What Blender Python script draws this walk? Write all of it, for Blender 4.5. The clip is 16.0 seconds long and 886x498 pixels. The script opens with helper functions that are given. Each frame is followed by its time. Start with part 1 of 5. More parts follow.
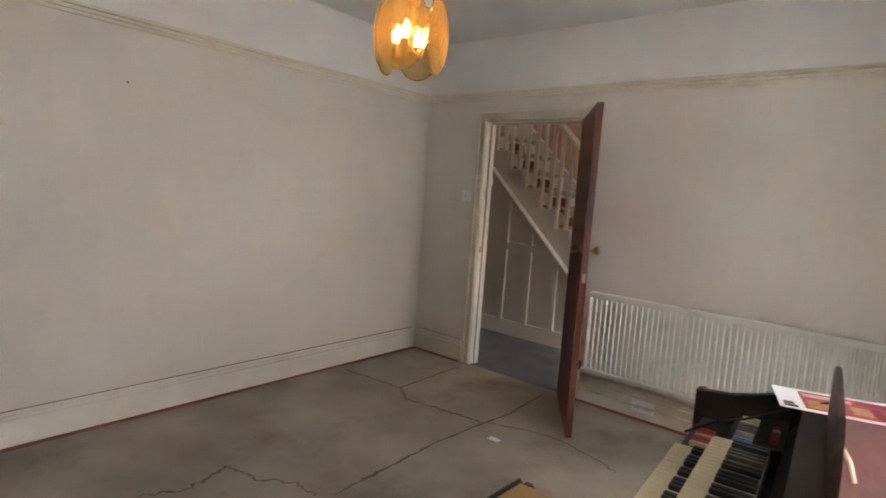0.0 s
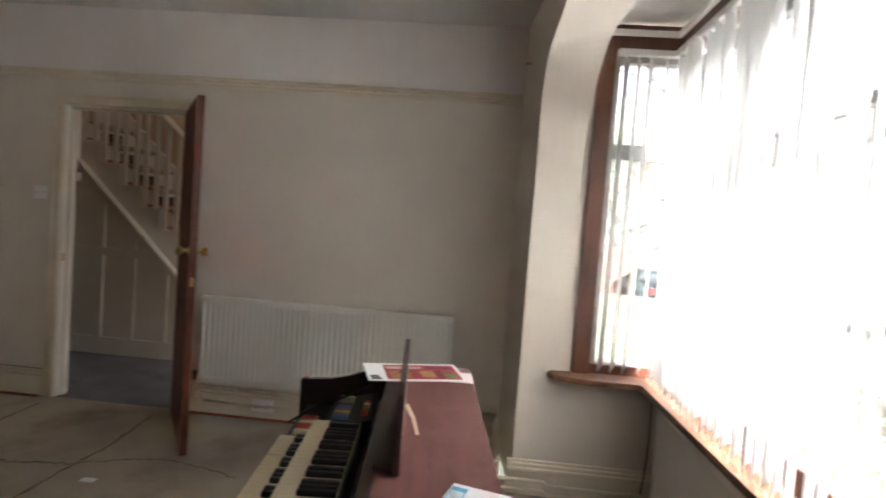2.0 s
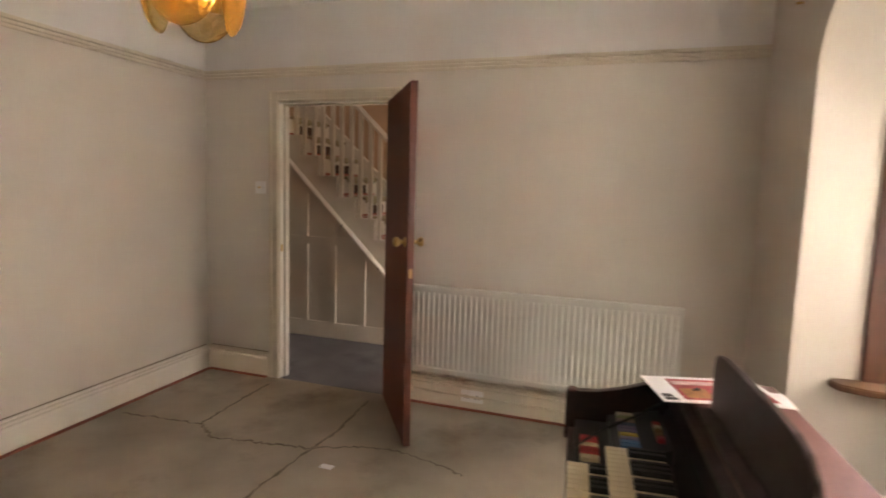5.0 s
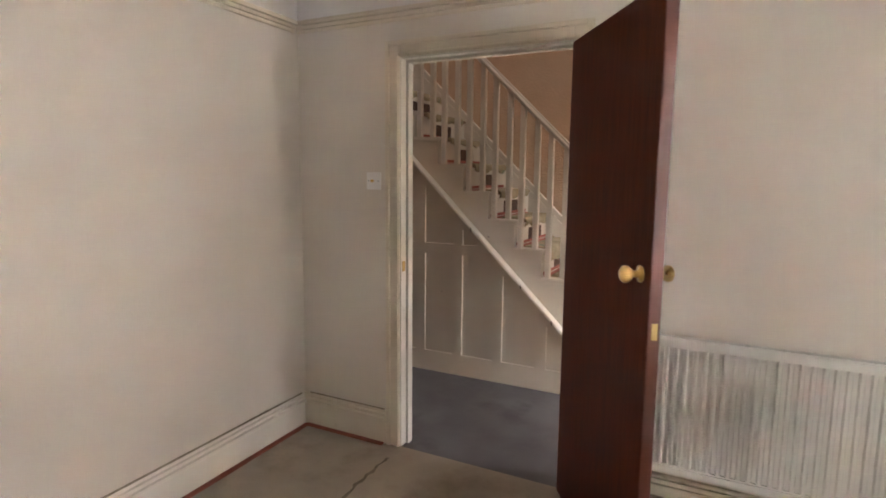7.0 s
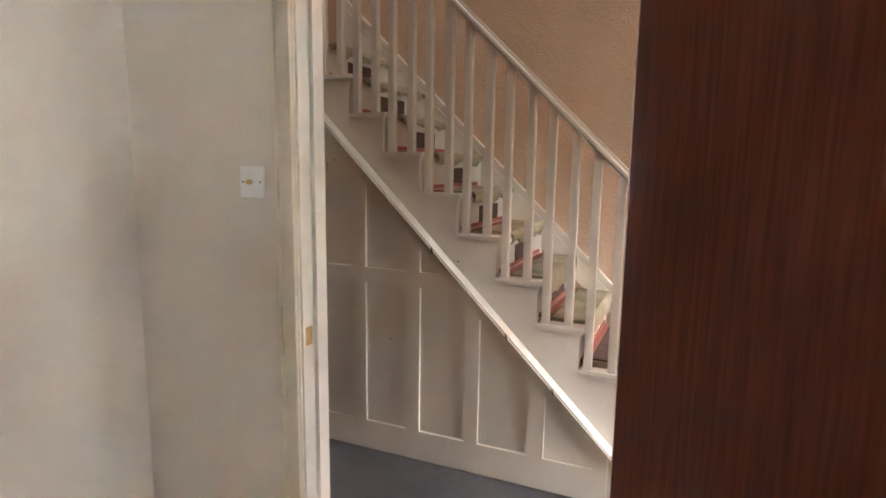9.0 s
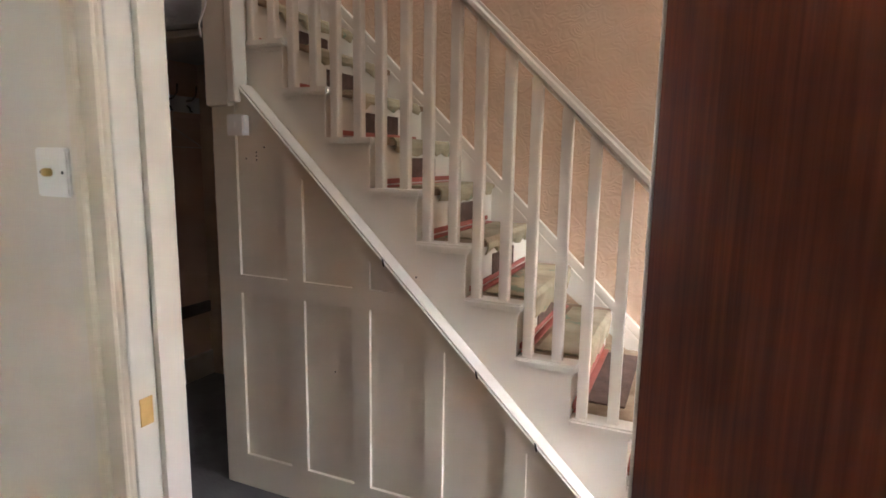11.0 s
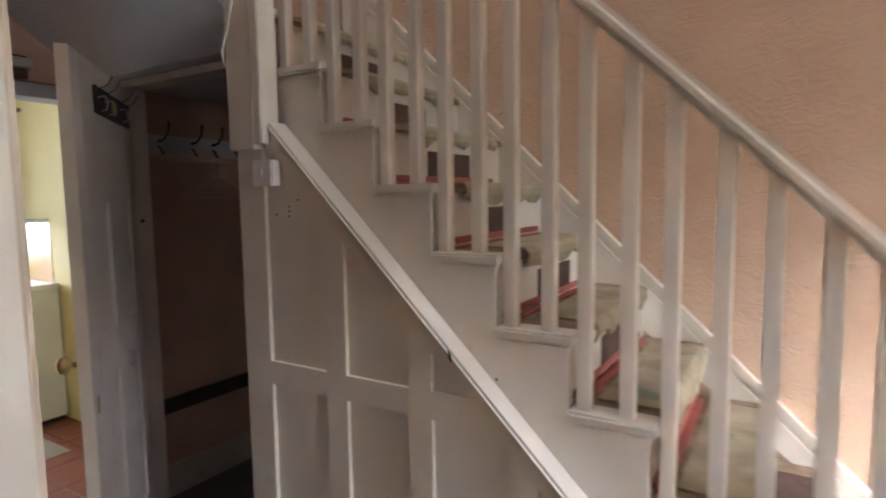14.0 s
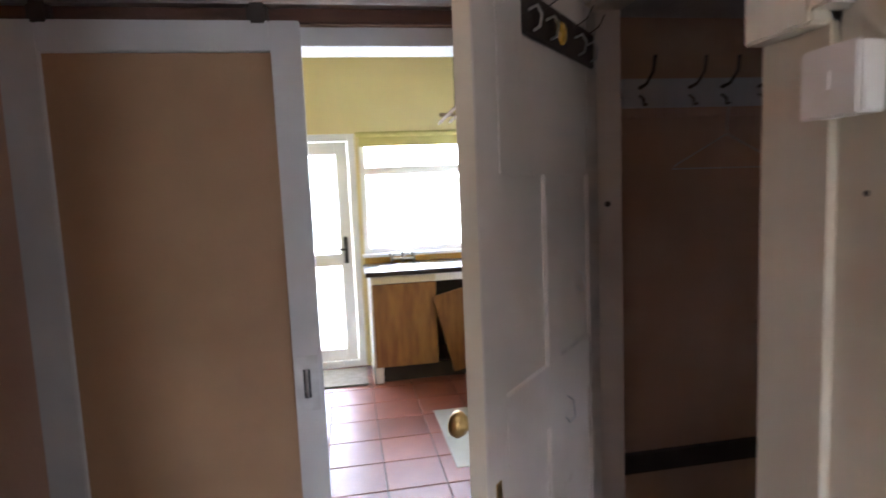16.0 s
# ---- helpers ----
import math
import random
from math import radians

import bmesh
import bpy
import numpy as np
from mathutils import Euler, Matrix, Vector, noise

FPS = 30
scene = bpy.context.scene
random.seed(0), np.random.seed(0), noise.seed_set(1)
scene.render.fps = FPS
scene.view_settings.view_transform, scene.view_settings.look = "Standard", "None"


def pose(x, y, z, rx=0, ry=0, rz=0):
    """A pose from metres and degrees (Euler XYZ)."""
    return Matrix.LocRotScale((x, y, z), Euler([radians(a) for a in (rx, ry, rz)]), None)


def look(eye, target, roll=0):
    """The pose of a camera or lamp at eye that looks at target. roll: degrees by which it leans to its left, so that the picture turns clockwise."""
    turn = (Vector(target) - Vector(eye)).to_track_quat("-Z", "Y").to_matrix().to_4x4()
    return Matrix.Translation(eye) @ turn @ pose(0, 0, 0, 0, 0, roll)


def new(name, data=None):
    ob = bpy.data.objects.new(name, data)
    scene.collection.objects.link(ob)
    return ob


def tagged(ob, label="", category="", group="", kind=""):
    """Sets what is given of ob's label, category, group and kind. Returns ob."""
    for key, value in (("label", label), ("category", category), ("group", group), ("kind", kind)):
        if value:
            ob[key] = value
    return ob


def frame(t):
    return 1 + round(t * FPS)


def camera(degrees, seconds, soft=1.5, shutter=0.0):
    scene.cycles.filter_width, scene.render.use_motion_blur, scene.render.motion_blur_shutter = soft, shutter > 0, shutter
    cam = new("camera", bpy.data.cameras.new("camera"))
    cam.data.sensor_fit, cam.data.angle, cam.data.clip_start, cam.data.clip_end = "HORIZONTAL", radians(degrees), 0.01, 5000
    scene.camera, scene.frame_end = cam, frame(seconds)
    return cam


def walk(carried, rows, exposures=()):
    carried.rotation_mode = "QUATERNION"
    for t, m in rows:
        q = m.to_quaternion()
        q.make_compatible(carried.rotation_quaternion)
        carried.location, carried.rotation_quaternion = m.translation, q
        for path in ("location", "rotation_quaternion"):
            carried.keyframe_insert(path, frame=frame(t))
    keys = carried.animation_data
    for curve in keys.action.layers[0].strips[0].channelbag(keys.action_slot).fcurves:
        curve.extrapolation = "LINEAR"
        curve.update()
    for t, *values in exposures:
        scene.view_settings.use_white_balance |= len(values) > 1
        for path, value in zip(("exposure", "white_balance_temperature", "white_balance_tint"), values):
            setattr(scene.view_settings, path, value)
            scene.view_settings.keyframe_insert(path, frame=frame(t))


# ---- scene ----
cam = camera(75.9, 16.0, soft=1.7, shutter=0.4)
PATH = [
    (0, (3.476, -3.716, 1.429), (2.176, -2.211, 1.226), 4.1),
    (0.5, (3.484, -3.715, 1.433), (2.332, -2.091, 1.243), 3.8),
    (1, (3.507, -3.691, 1.426), (2.565, -1.935, 1.257), 4.2),
    (1.5, (3.532, -3.671, 1.425), (2.968, -1.757, 1.289), 4.2),
    (2, (3.544, -3.655, 1.422), (3.39, -1.664, 1.319), 4.3),
    (2.5, (3.545, -3.645, 1.429), (3.762, -1.658, 1.345), 4.3),
    (3, (3.53, -3.641, 1.43), (4.0, -1.696, 1.35), 4.2),
    (3.5, (3.507, -3.642, 1.43), (3.991, -1.706, 1.334), 4.1),
    (4, (3.4, -3.636, 1.429), (3.632, -1.653, 1.302), 3.6),
    (4.5, (3.276, -3.587, 1.44), (3.027, -1.61, 1.263), 2.8),
    (5, (3.108, -3.478, 1.449), (2.456, -1.6, 1.231), 1.7),
    (6.15, (2.48, -2.92, 1.44), (1.66, -1.13, 1.215), 1.5),
    (7.3, (2.024, -2.26, 1.45), (1.104, -0.505, 1.182), 0.4),
    (7.5, (1.926, -2.118, 1.465), (1.022, -0.353, 1.2), 0.5),
    (8, (1.804, -1.785, 1.453), (0.959, 0.008, 1.188), 0.7),
    (8.5, (1.718, -1.464, 1.466), (0.908, 0.343, 1.188), 0.8),
    (8.7, (1.672, -1.38, 1.465), (0.875, 0.431, 1.178), 0.8),
    (11, (1.544, -0.667, 1.439), (0.753, 1.143, 1.127), 0.9),
    (11.5, (1.539, -0.637, 1.452), (0.744, 1.173, 1.148), 0.9),
    (12, (1.539, -0.624, 1.475), (0.735, 1.187, 1.201), 0.9),
    (12.5, (1.526, -0.607, 1.491), (0.716, 1.209, 1.27), 0.7),
    (13, (1.497, -0.559, 1.507), (0.678, 1.257, 1.33), 0.7),
    (13.5, (1.4, -0.368, 1.485), (0.539, 1.428, 1.303), 0.3),
    (14, (1.272, -0.136, 1.481), (0.237, 1.565, 1.295), -0.8),
    (14.5, (1.125, 0.074, 1.482), (-0.287, 1.48, 1.311), -2.8),
    (15, (0.941, 0.215, 1.45), (-0.773, 1.233, 1.297), -3.2),
    (15.5, (0.68, 0.365, 1.463), (-1.18, 1.079, 1.293), -2.3),
    (16, (0.465, 0.525, 1.456), (-1.495, 0.859, 1.247), -2.5),
]
EXPOSURES = [(0.0, 3.5, 6200, 16), (1.5, 3.45, 6200, 16), (2.0, 2.9, 6300, 14), (2.5, 2.25, 6300, 12), (3.0, 1.3, 5950, 11), (3.5, 0.95, 5750, 11), (4.0, 1.35, 5900, 11), (4.5, 2.55, 6600, 14),
             (5.0, 3.55, 7400, 20), (7.5, 4.0, 6250, 17), (8.7, 4.35, 6100, 15), (11.0, 4.5, 5800, 13), (13.0, 4.6, 5600, 13), (14.0, 4.5, 5650, 14), (15.0, 4.65, 5500, 14), (16.0, 4.95, 5500, 14)]
walk(cam, [(t, look(e, g, r)) for t, e, g, r in PATH], EXPOSURES)

# ---- world and light ----
world = bpy.data.worlds.new("world")
scene.world = world
world.use_nodes = True
_n = world.node_tree.nodes
_sky = _n.new("ShaderNodeTexSky")
_sky.sky_type, _sky.sun_disc = "NISHITA", False
_sky.sun_elevation, _sky.sun_rotation = radians(42), radians(140)
_sky.air_density, _sky.dust_density, _sky.ozone_density = 0.4, 10.0, 0.0
_pale = _n.new("ShaderNodeHueSaturation")  # thin bright cloud
_pale.inputs["Saturation"].default_value, _pale.inputs["Value"].default_value = 0.35, 2.0
world.node_tree.links.new(_sky.outputs[0], _pale.inputs["Color"])
world.node_tree.links.new(_pale.outputs[0], _n["Background"].inputs[0])
_n["Background"].inputs[1].default_value = 0.15


def lamp(name, kind, m, power, color=(1, 1, 1), **kw):
    data = bpy.data.lights.new(name, kind)
    data.energy, data.color = power, color
    if "size" in kw:
        data.shape, data.size, data.size_y = "RECTANGLE", kw["size"][0], kw["size"][1]
    if "angle" in kw:
        data.angle = radians(kw["angle"])
    if "radius" in kw:
        data.shadow_soft_size = kw["radius"]
    ob = new(name, data)
    ob.matrix_world = m
    return ob


sun = lamp("sun", "SUN", look((12, -9, 14), (4, 0, 0)), 0.9, (1.0, 0.96, 0.9), angle=12)
# added fill lamp at an assumed opening in the unseen hall end
lamp("hall_fill", "AREA", look((3.79, 0.72, 1.25), (0, 0.75, 1.1)), 0.46, (1.0, 0.95, 0.88), size=(0.72, 1.5))
# added fill lamp under the closed, unseen stairwell ceiling
lamp("stair_fill", "AREA", look((0.9, 0.8, 4.85), (0.5, 1.25, 0)), 1.5, (1.0, 0.93, 0.84), size=(2.4, 1.2))
# area lamps in place of daylight through the openings of the kitchen
lamp("kitchen_window_light", "AREA", look((-4.53, 1.14, 1.44), (-2, 1.0, 1.0)), 1.05, (0.95, 0.98, 1.0), size=(0.84, 0.9))
lamp("kitchen_door_light", "AREA", look((-4.53, 0.20, 1.0), (-2, 0.1, 0.8)), 1.05, (0.95, 0.98, 1.0), size=(0.6, 1.75))
bay_portal = lamp("bay_portal", "AREA", look((4.64, -2.07, 1.5), (0, -2.07, 1.5)), 1.0, size=(2.75, 1.65))
bay_portal.data.cycles.is_portal = True


# ---- materials ----
def mat(name, color, rough=0.7, color2=None, scale=6.0, detail=6.0, bump=0.0, bscale=60.0, metal=0.0, spots=None, spot_scale=3.0,
        spot_at=(0.55, 0.7), stretch=(1, 1, 1), spec=0.5, vary=0.0):
    m = bpy.data.materials.new(name)
    m.use_nodes = True
    nt = m.node_tree
    b = nt.nodes["Principled BSDF"]
    b.inputs["Roughness"].default_value = rough
    b.inputs["Metallic"].default_value = metal
    b.inputs["Specular IOR Level"].default_value = spec
    tc = nt.nodes.new("ShaderNodeTexCoord")
    mp = nt.nodes.new("ShaderNodeMapping")
    mp.inputs["Scale"].default_value = stretch
    nt.links.new(tc.outputs["Object"], mp.inputs[0])
    nz = nt.nodes.new("ShaderNodeTexNoise")
    nz.inputs["Scale"].default_value, nz.inputs["Detail"].default_value = scale, detail
    nt.links.new(mp.outputs[0], nz.inputs[0])
    ramp = nt.nodes.new("ShaderNodeValToRGB")
    c2 = color2 or tuple(c * 0.82 for c in color)
    ramp.color_ramp.elements[0].position, ramp.color_ramp.elements[1].position = 0.35, 0.65
    ramp.color_ramp.elements[0].color, ramp.color_ramp.elements[1].color = (*c2, 1), (*color, 1)
    nt.links.new(nz.outputs[0], ramp.inputs[0])
    out = ramp.outputs[0]
    if spots:
        n2 = nt.nodes.new("ShaderNodeTexNoise")
        n2.inputs["Scale"].default_value, n2.inputs["Detail"].default_value = spot_scale, 8.0
        n2.inputs["Roughness"].default_value = 0.65
        nt.links.new(tc.outputs["Object"], n2.inputs[0])
        mr = nt.nodes.new("ShaderNodeMapRange")
        mr.inputs["From Min"].default_value, mr.inputs["From Max"].default_value = spot_at
        nt.links.new(n2.outputs[0], mr.inputs[0])
        mx = nt.nodes.new("ShaderNodeMix")
        mx.data_type = "RGBA"
        nt.links.new(mr.outputs[0], mx.inputs["Factor"])
        nt.links.new(out, mx.inputs["A"])
        mx.inputs["B"].default_value = (*spots, 1)
        out = mx.outputs["Result"]
    if vary:
        oi = nt.nodes.new("ShaderNodeObjectInfo")
        hs = nt.nodes.new("ShaderNodeHueSaturation")
        m2 = nt.nodes.new("ShaderNodeMapRange")
        m2.inputs["To Min"].default_value, m2.inputs["To Max"].default_value = 1 - vary, 1 + vary
        nt.links.new(oi.outputs["Random"], m2.inputs[0])
        nt.links.new(m2.outputs[0], hs.inputs["Value"])
        nt.links.new(out, hs.inputs["Color"])
        out = hs.outputs[0]
    nt.links.new(out, b.inputs["Base Color"])
    rr = nt.nodes.new("ShaderNodeMapRange")
    rr.inputs["To Min"].default_value, rr.inputs["To Max"].default_value = max(0.02, rough - 0.08), min(1, rough + 0.08)
    nt.links.new(nz.outputs[0], rr.inputs[0])
    nt.links.new(rr.outputs[0], b.inputs["Roughness"])
    if bump:
        n3 = nt.nodes.new("ShaderNodeTexNoise")
        n3.inputs["Scale"].default_value, n3.inputs["Detail"].default_value = bscale, 5.0
        nt.links.new(mp.outputs[0], n3.inputs[0])
        bp = nt.nodes.new("ShaderNodeBump")
        bp.inputs["Strength"].default_value, bp.inputs["Distance"].default_value = bump, 0.01
        nt.links.new(n3.outputs[0], bp.inputs["Height"])
        nt.links.new(bp.outputs[0], b.inputs["Normal"])
    return m


def glass(name, tint=(1, 1, 1), rough=0.0, ior=1.45):
    m = bpy.data.materials.new(name)
    m.use_nodes = True
    b = m.node_tree.nodes["Principled BSDF"]
    b.inputs["Base Color"].default_value = (*tint, 1)
    b.inputs["Roughness"].default_value, b.inputs["IOR"].default_value = rough, ior
    b.inputs["Transmission Weight"].default_value = 1.0
    return m


def glow(name, color, strength):
    m = bpy.data.materials.new(name)
    m.use_nodes = True
    b = m.node_tree.nodes["Principled BSDF"]
    b.inputs["Base Color"].default_value = (*color, 1)
    b.inputs["Emission Color"].default_value, b.inputs["Emission Strength"].default_value = (*color, 1), strength
    return m


M = {}
M["wall"] = mat("cream_wall_paint", (0.66, 0.605, 0.53), 0.8, (0.62, 0.565, 0.49), 1.2, 5, 0.12, 90, spots=(0.56, 0.50, 0.42), spot_scale=1.1, spot_at=(0.60, 0.85))
M["frieze"] = mat("white_frieze_paint", (0.74, 0.71, 0.68), 0.85, (0.70, 0.67, 0.635), 1.5, 5, 0.1, 90)
M["ceiling"] = mat("ceiling_paint", (0.66, 0.64, 0.61), 0.9, (0.61, 0.59, 0.56), 1.5, 5, 0.15, 40)
M["trim"] = mat("cream_gloss_trim", (0.68, 0.61, 0.49), 0.4, (0.62, 0.55, 0.43), 3, 6, 0.05, 40, spots=(0.38, 0.30, 0.2), spot_scale=7, spot_at=(0.68, 0.8))
M["skirting"] = mat("skirting_gloss_paint", (0.72, 0.68, 0.60), 0.35, (0.66, 0.61, 0.52), 3, 6, 0.05, 40, spots=(0.36, 0.28, 0.2), spot_scale=9, spot_at=(0.68, 0.8))
M["concrete"] = mat("bare_screed", (0.40, 0.338, 0.26), 0.85, (0.265, 0.225, 0.177), 1.6, 9, 0.25, 70, spots=(0.13, 0.105, 0.08), spot_scale=1.3, spot_at=(0.55, 0.82))
M["screed"] = mat("grey_hall_screed", (0.13, 0.125, 0.125), 0.75, (0.075, 0.07, 0.07), 1.9, 9, 0.2, 70, spots=(0.045, 0.043, 0.043), spot_scale=2.2, spot_at=(0.53, 0.75))
M["crack"] = mat("floor_crack_dirt", (0.12, 0.098, 0.07), 0.95, (0.21, 0.175, 0.13), 9, 8)
M["gripper"] = mat("red_gripper_edge", (0.32, 0.09, 0.05), 0.8, (0.22, 0.07, 0.04), 10, 6)
M["mahogany"] = mat("mahogany_veneer", (0.175, 0.037, 0.016), 0.48, (0.102, 0.020, 0.009), 8, 10, 0.04, 30, stretch=(12, 12, 0.5), spec=0.15)
M["mahogany_edge"] = mat("mahogany_edge", (0.15, 0.042, 0.024), 0.45, (0.09, 0.025, 0.015), 5, 8, stretch=(4, 4, 0.6))
M["brass"] = mat("aged_brass", (0.62, 0.43, 0.17), 0.3, (0.45, 0.3, 0.11), 14, 6, metal=1.0)
M["radiator"] = mat("radiator_enamel", (0.70, 0.69, 0.64), 0.4, (0.66, 0.64, 0.58), 2, 5)
M["white_plastic"] = mat("white_plastic", (0.78, 0.77, 0.75), 0.35, (0.74, 0.72, 0.69), 8, 4)
M["dark_plastic"] = mat("dark_plastic", (0.02, 0.02, 0.022), 0.4, (0.03, 0.03, 0.03), 8, 4)
M["cable"] = mat("black_cable", (0.015, 0.013, 0.012), 0.5)
M["teak"] = mat("varnished_window_wood", (0.15, 0.055, 0.03), 0.4, (0.09, 0.032, 0.018), 5, 9, 0.05, 40, stretch=(5, 5, 0.7))
M["sill_wood"] = mat("worn_sill_wood", (0.21, 0.105, 0.055), 0.5, (0.12, 0.055, 0.03), 5, 9, 0.08, 40, stretch=(4, 0.8, 4))
M["frame_paint"] = mat("weathered_window_paint", (0.50, 0.50, 0.49), 0.6, (0.38, 0.38, 0.37), 9, 8, 0.25, 60, spots=(0.13, 0.11, 0.09), spot_scale=10, spot_at=(0.62, 0.72))
M["vane"] = mat("blind_fabric", (0.84, 0.85, 0.85), 0.85, (0.80, 0.81, 0.81), 6, 5, 0.1, 300)
_nt = M["vane"].node_tree
_tr = _nt.nodes.new("ShaderNodeBsdfTranslucent")
_tr.inputs[0].default_value = (0.92, 0.93, 0.92, 1)
_mx = _nt.nodes.new("ShaderNodeMixShader")
_mx.inputs[0].default_value = 0.82
_nt.links.new(_nt.nodes["Principled BSDF"].outputs[0], _mx.inputs[1])
_nt.links.new(_tr.outputs[0], _mx.inputs[2])
_nt.links.new(_mx.outputs[0], _nt.nodes["Material Output"].inputs[0])
M["glass"] = glass("window_glass")
M["bubble_glass"] = glass("amber_bubble_glass", (1.0, 0.84, 0.52), 0.08, 1.16)
_nt = M["bubble_glass"].node_tree
_vo, _bp, _tc = _nt.nodes.new("ShaderNodeTexVoronoi"), _nt.nodes.new("ShaderNodeBump"), _nt.nodes.new("ShaderNodeTexCoord")
_vo.inputs["Scale"].default_value = 70
_bp.inputs["Strength"].default_value, _bp.inputs["Distance"].default_value = 0.35, 0.01
_nt.links.new(_tc.outputs["Object"], _vo.inputs["Vector"])
_nt.links.new(_vo.outputs["Distance"], _bp.inputs["Height"])
_nt.links.new(_bp.outputs[0], _nt.nodes["Principled BSDF"].inputs["Normal"])
_tr, _mx = _nt.nodes.new("ShaderNodeBsdfTranslucent"), _nt.nodes.new("ShaderNodeMixShader")
_tr.inputs[0].default_value = (0.95, 0.62, 0.24, 1)
_mx.inputs[0].default_value = 0.22
_nt.links.new(_nt.nodes["Principled BSDF"].outputs[0], _mx.inputs[1])
_nt.links.new(_tr.outputs[0], _mx.inputs[2])
_nt.links.new(_mx.outputs[0], _nt.nodes["Material Output"].inputs[0])
M["bulb"] = glow("warm_bulb", (1.0, 0.62, 0.24), 1.3)
M["organ_top"] = mat("dusty_reddish_veneer", (0.20, 0.085, 0.072), 0.42, (0.14, 0.052, 0.045), 5, 9, 0.05, 40, stretch=(6, 0.8, 6), spots=(0.27, 0.16, 0.14), spot_scale=3, spot_at=(0.5, 0.85))
M["organ"] = mat("dark_organ_veneer", (0.042, 0.017, 0.013), 0.38, (0.024, 0.010, 0.008), 5, 9, 0.05, 40, stretch=(6, 0.8, 6))
M["ivory"] = mat("ivory_keys", (0.72, 0.63, 0.42), 0.35, (0.65, 0.56, 0.36), 20, 5)
M["black_key"] = mat("black_keys", (0.012, 0.012, 0.013), 0.3)
M["paper"] = mat("printed_paper", (0.78, 0.78, 0.78), 0.7, (0.72, 0.73, 0.75), 8, 4)
M["white_gloss"] = mat("stair_gloss_paint", (0.72, 0.69, 0.61), 0.35, (0.67, 0.635, 0.55), 3, 6, 0.05, 40, spots=(0.42, 0.34, 0.24), spot_scale=9, spot_at=(0.70, 0.82))
M["panel"] = mat("spandrel_paint", (0.69, 0.65, 0.55), 0.45, (0.635, 0.59, 0.49), 2, 6, 0.05, 40, spots=(0.36, 0.28, 0.19), spot_scale=10, spot_at=(0.71, 0.8))
M["peach"] = mat("peach_anaglypta", (0.54, 0.39, 0.27), 0.75, (0.49, 0.35, 0.235), 3, 6, 0.9, 22)
M["pink_wall"] = mat("pinkish_hall_wall", (0.52, 0.345, 0.245), 0.8, (0.46, 0.295, 0.205), 2, 6, 0.2, 60)
M["cup_wall"] = mat("cupboard_wall", (0.52, 0.34, 0.25), 0.85, (0.45, 0.285, 0.205), 2, 7, 0.1, 60)
M["soffit"] = mat("textured_soffit_paper", (0.52, 0.50, 0.50), 0.75, (0.47, 0.45, 0.45), 3, 6, 0.8, 25)
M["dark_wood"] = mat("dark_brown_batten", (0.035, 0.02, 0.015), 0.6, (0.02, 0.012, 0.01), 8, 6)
M["raw_wood"] = mat("dark_raw_timber", (0.12, 0.05, 0.03), 0.7, (0.07, 0.03, 0.02), 6, 8, 0.2, 40, stretch=(5, 0.6, 5))
M["slide_frame"] = mat("grey_white_door_paint", (0.56, 0.56, 0.58), 0.5, (0.51, 0.51, 0.52), 4, 5)
M["hardboard"] = mat("brown_hardboard", (0.40, 0.25, 0.14), 0.6, (0.34, 0.205, 0.11), 2.5, 6, 0.05, 80)
M["alu"] = mat("aluminium_track", (0.6, 0.6, 0.6), 0.35, (0.45, 0.45, 0.45), 12, 5, metal=1.0)
M["old_door"] = mat("grubby_door_paint", (0.60, 0.54, 0.49), 0.5, (0.53, 0.47, 0.41), 3, 7, 0.05, 40, spots=(0.32, 0.24, 0.18), spot_scale=4, spot_at=(0.62, 0.8))
M["yellow"] = mat("pale_yellow_paint", (0.76, 0.67, 0.36), 0.75, (0.72, 0.63, 0.32), 2, 5, 0.1, 60)
M["mustard"] = mat("mustard_tile", (0.52, 0.30, 0.03), 0.3, (0.46, 0.26, 0.025), 6, 5)
M["upvc"] = mat("white_upvc", (0.82, 0.82, 0.83), 0.3, (0.79, 0.79, 0.8), 5, 4)
M["quarry"] = mat("quarry_tile", (0.26, 0.085, 0.05), 0.4, (0.19, 0.06, 0.036), 5, 7, 0.05, 50, vary=0.22)
M["grout"] = mat("dark_grout", (0.10, 0.075, 0.06), 0.9)
M["pine"] = mat("stained_pine_door", (0.30, 0.145, 0.035), 0.5, (0.18, 0.075, 0.02), 5, 8, 0.05, 40, stretch=(5, 5, 0.7), spots=(0.14, 0.06, 0.02), spot_scale=3, spot_at=(0.6, 0.8))
M["steel"] = mat("stainless_steel", (0.55, 0.55, 0.55), 0.3, (0.48, 0.48, 0.48), 20, 5, metal=1.0)
M["carpet"] = mat("olive_stair_carpet", (0.42, 0.37, 0.25), 0.95, (0.29, 0.25, 0.16), 9, 8, 0.6, 220, spots=(0.20, 0.26, 0.18), spot_scale=7, spot_at=(0.60, 0.64))
M["underlay"] = mat("brown_underlay", (0.115, 0.07, 0.05), 0.95, (0.07, 0.042, 0.03), 20, 8, 0.5, 150)
M["tread_wood"] = mat("stained_tread_board", (0.33, 0.26, 0.17), 0.8, (0.18, 0.115, 0.065), 12, 8, 0.1, 80)
M["red_strip"] = mat("red_gripper_rod", (0.42, 0.12, 0.085), 0.6, (0.32, 0.09, 0.06), 12, 5)



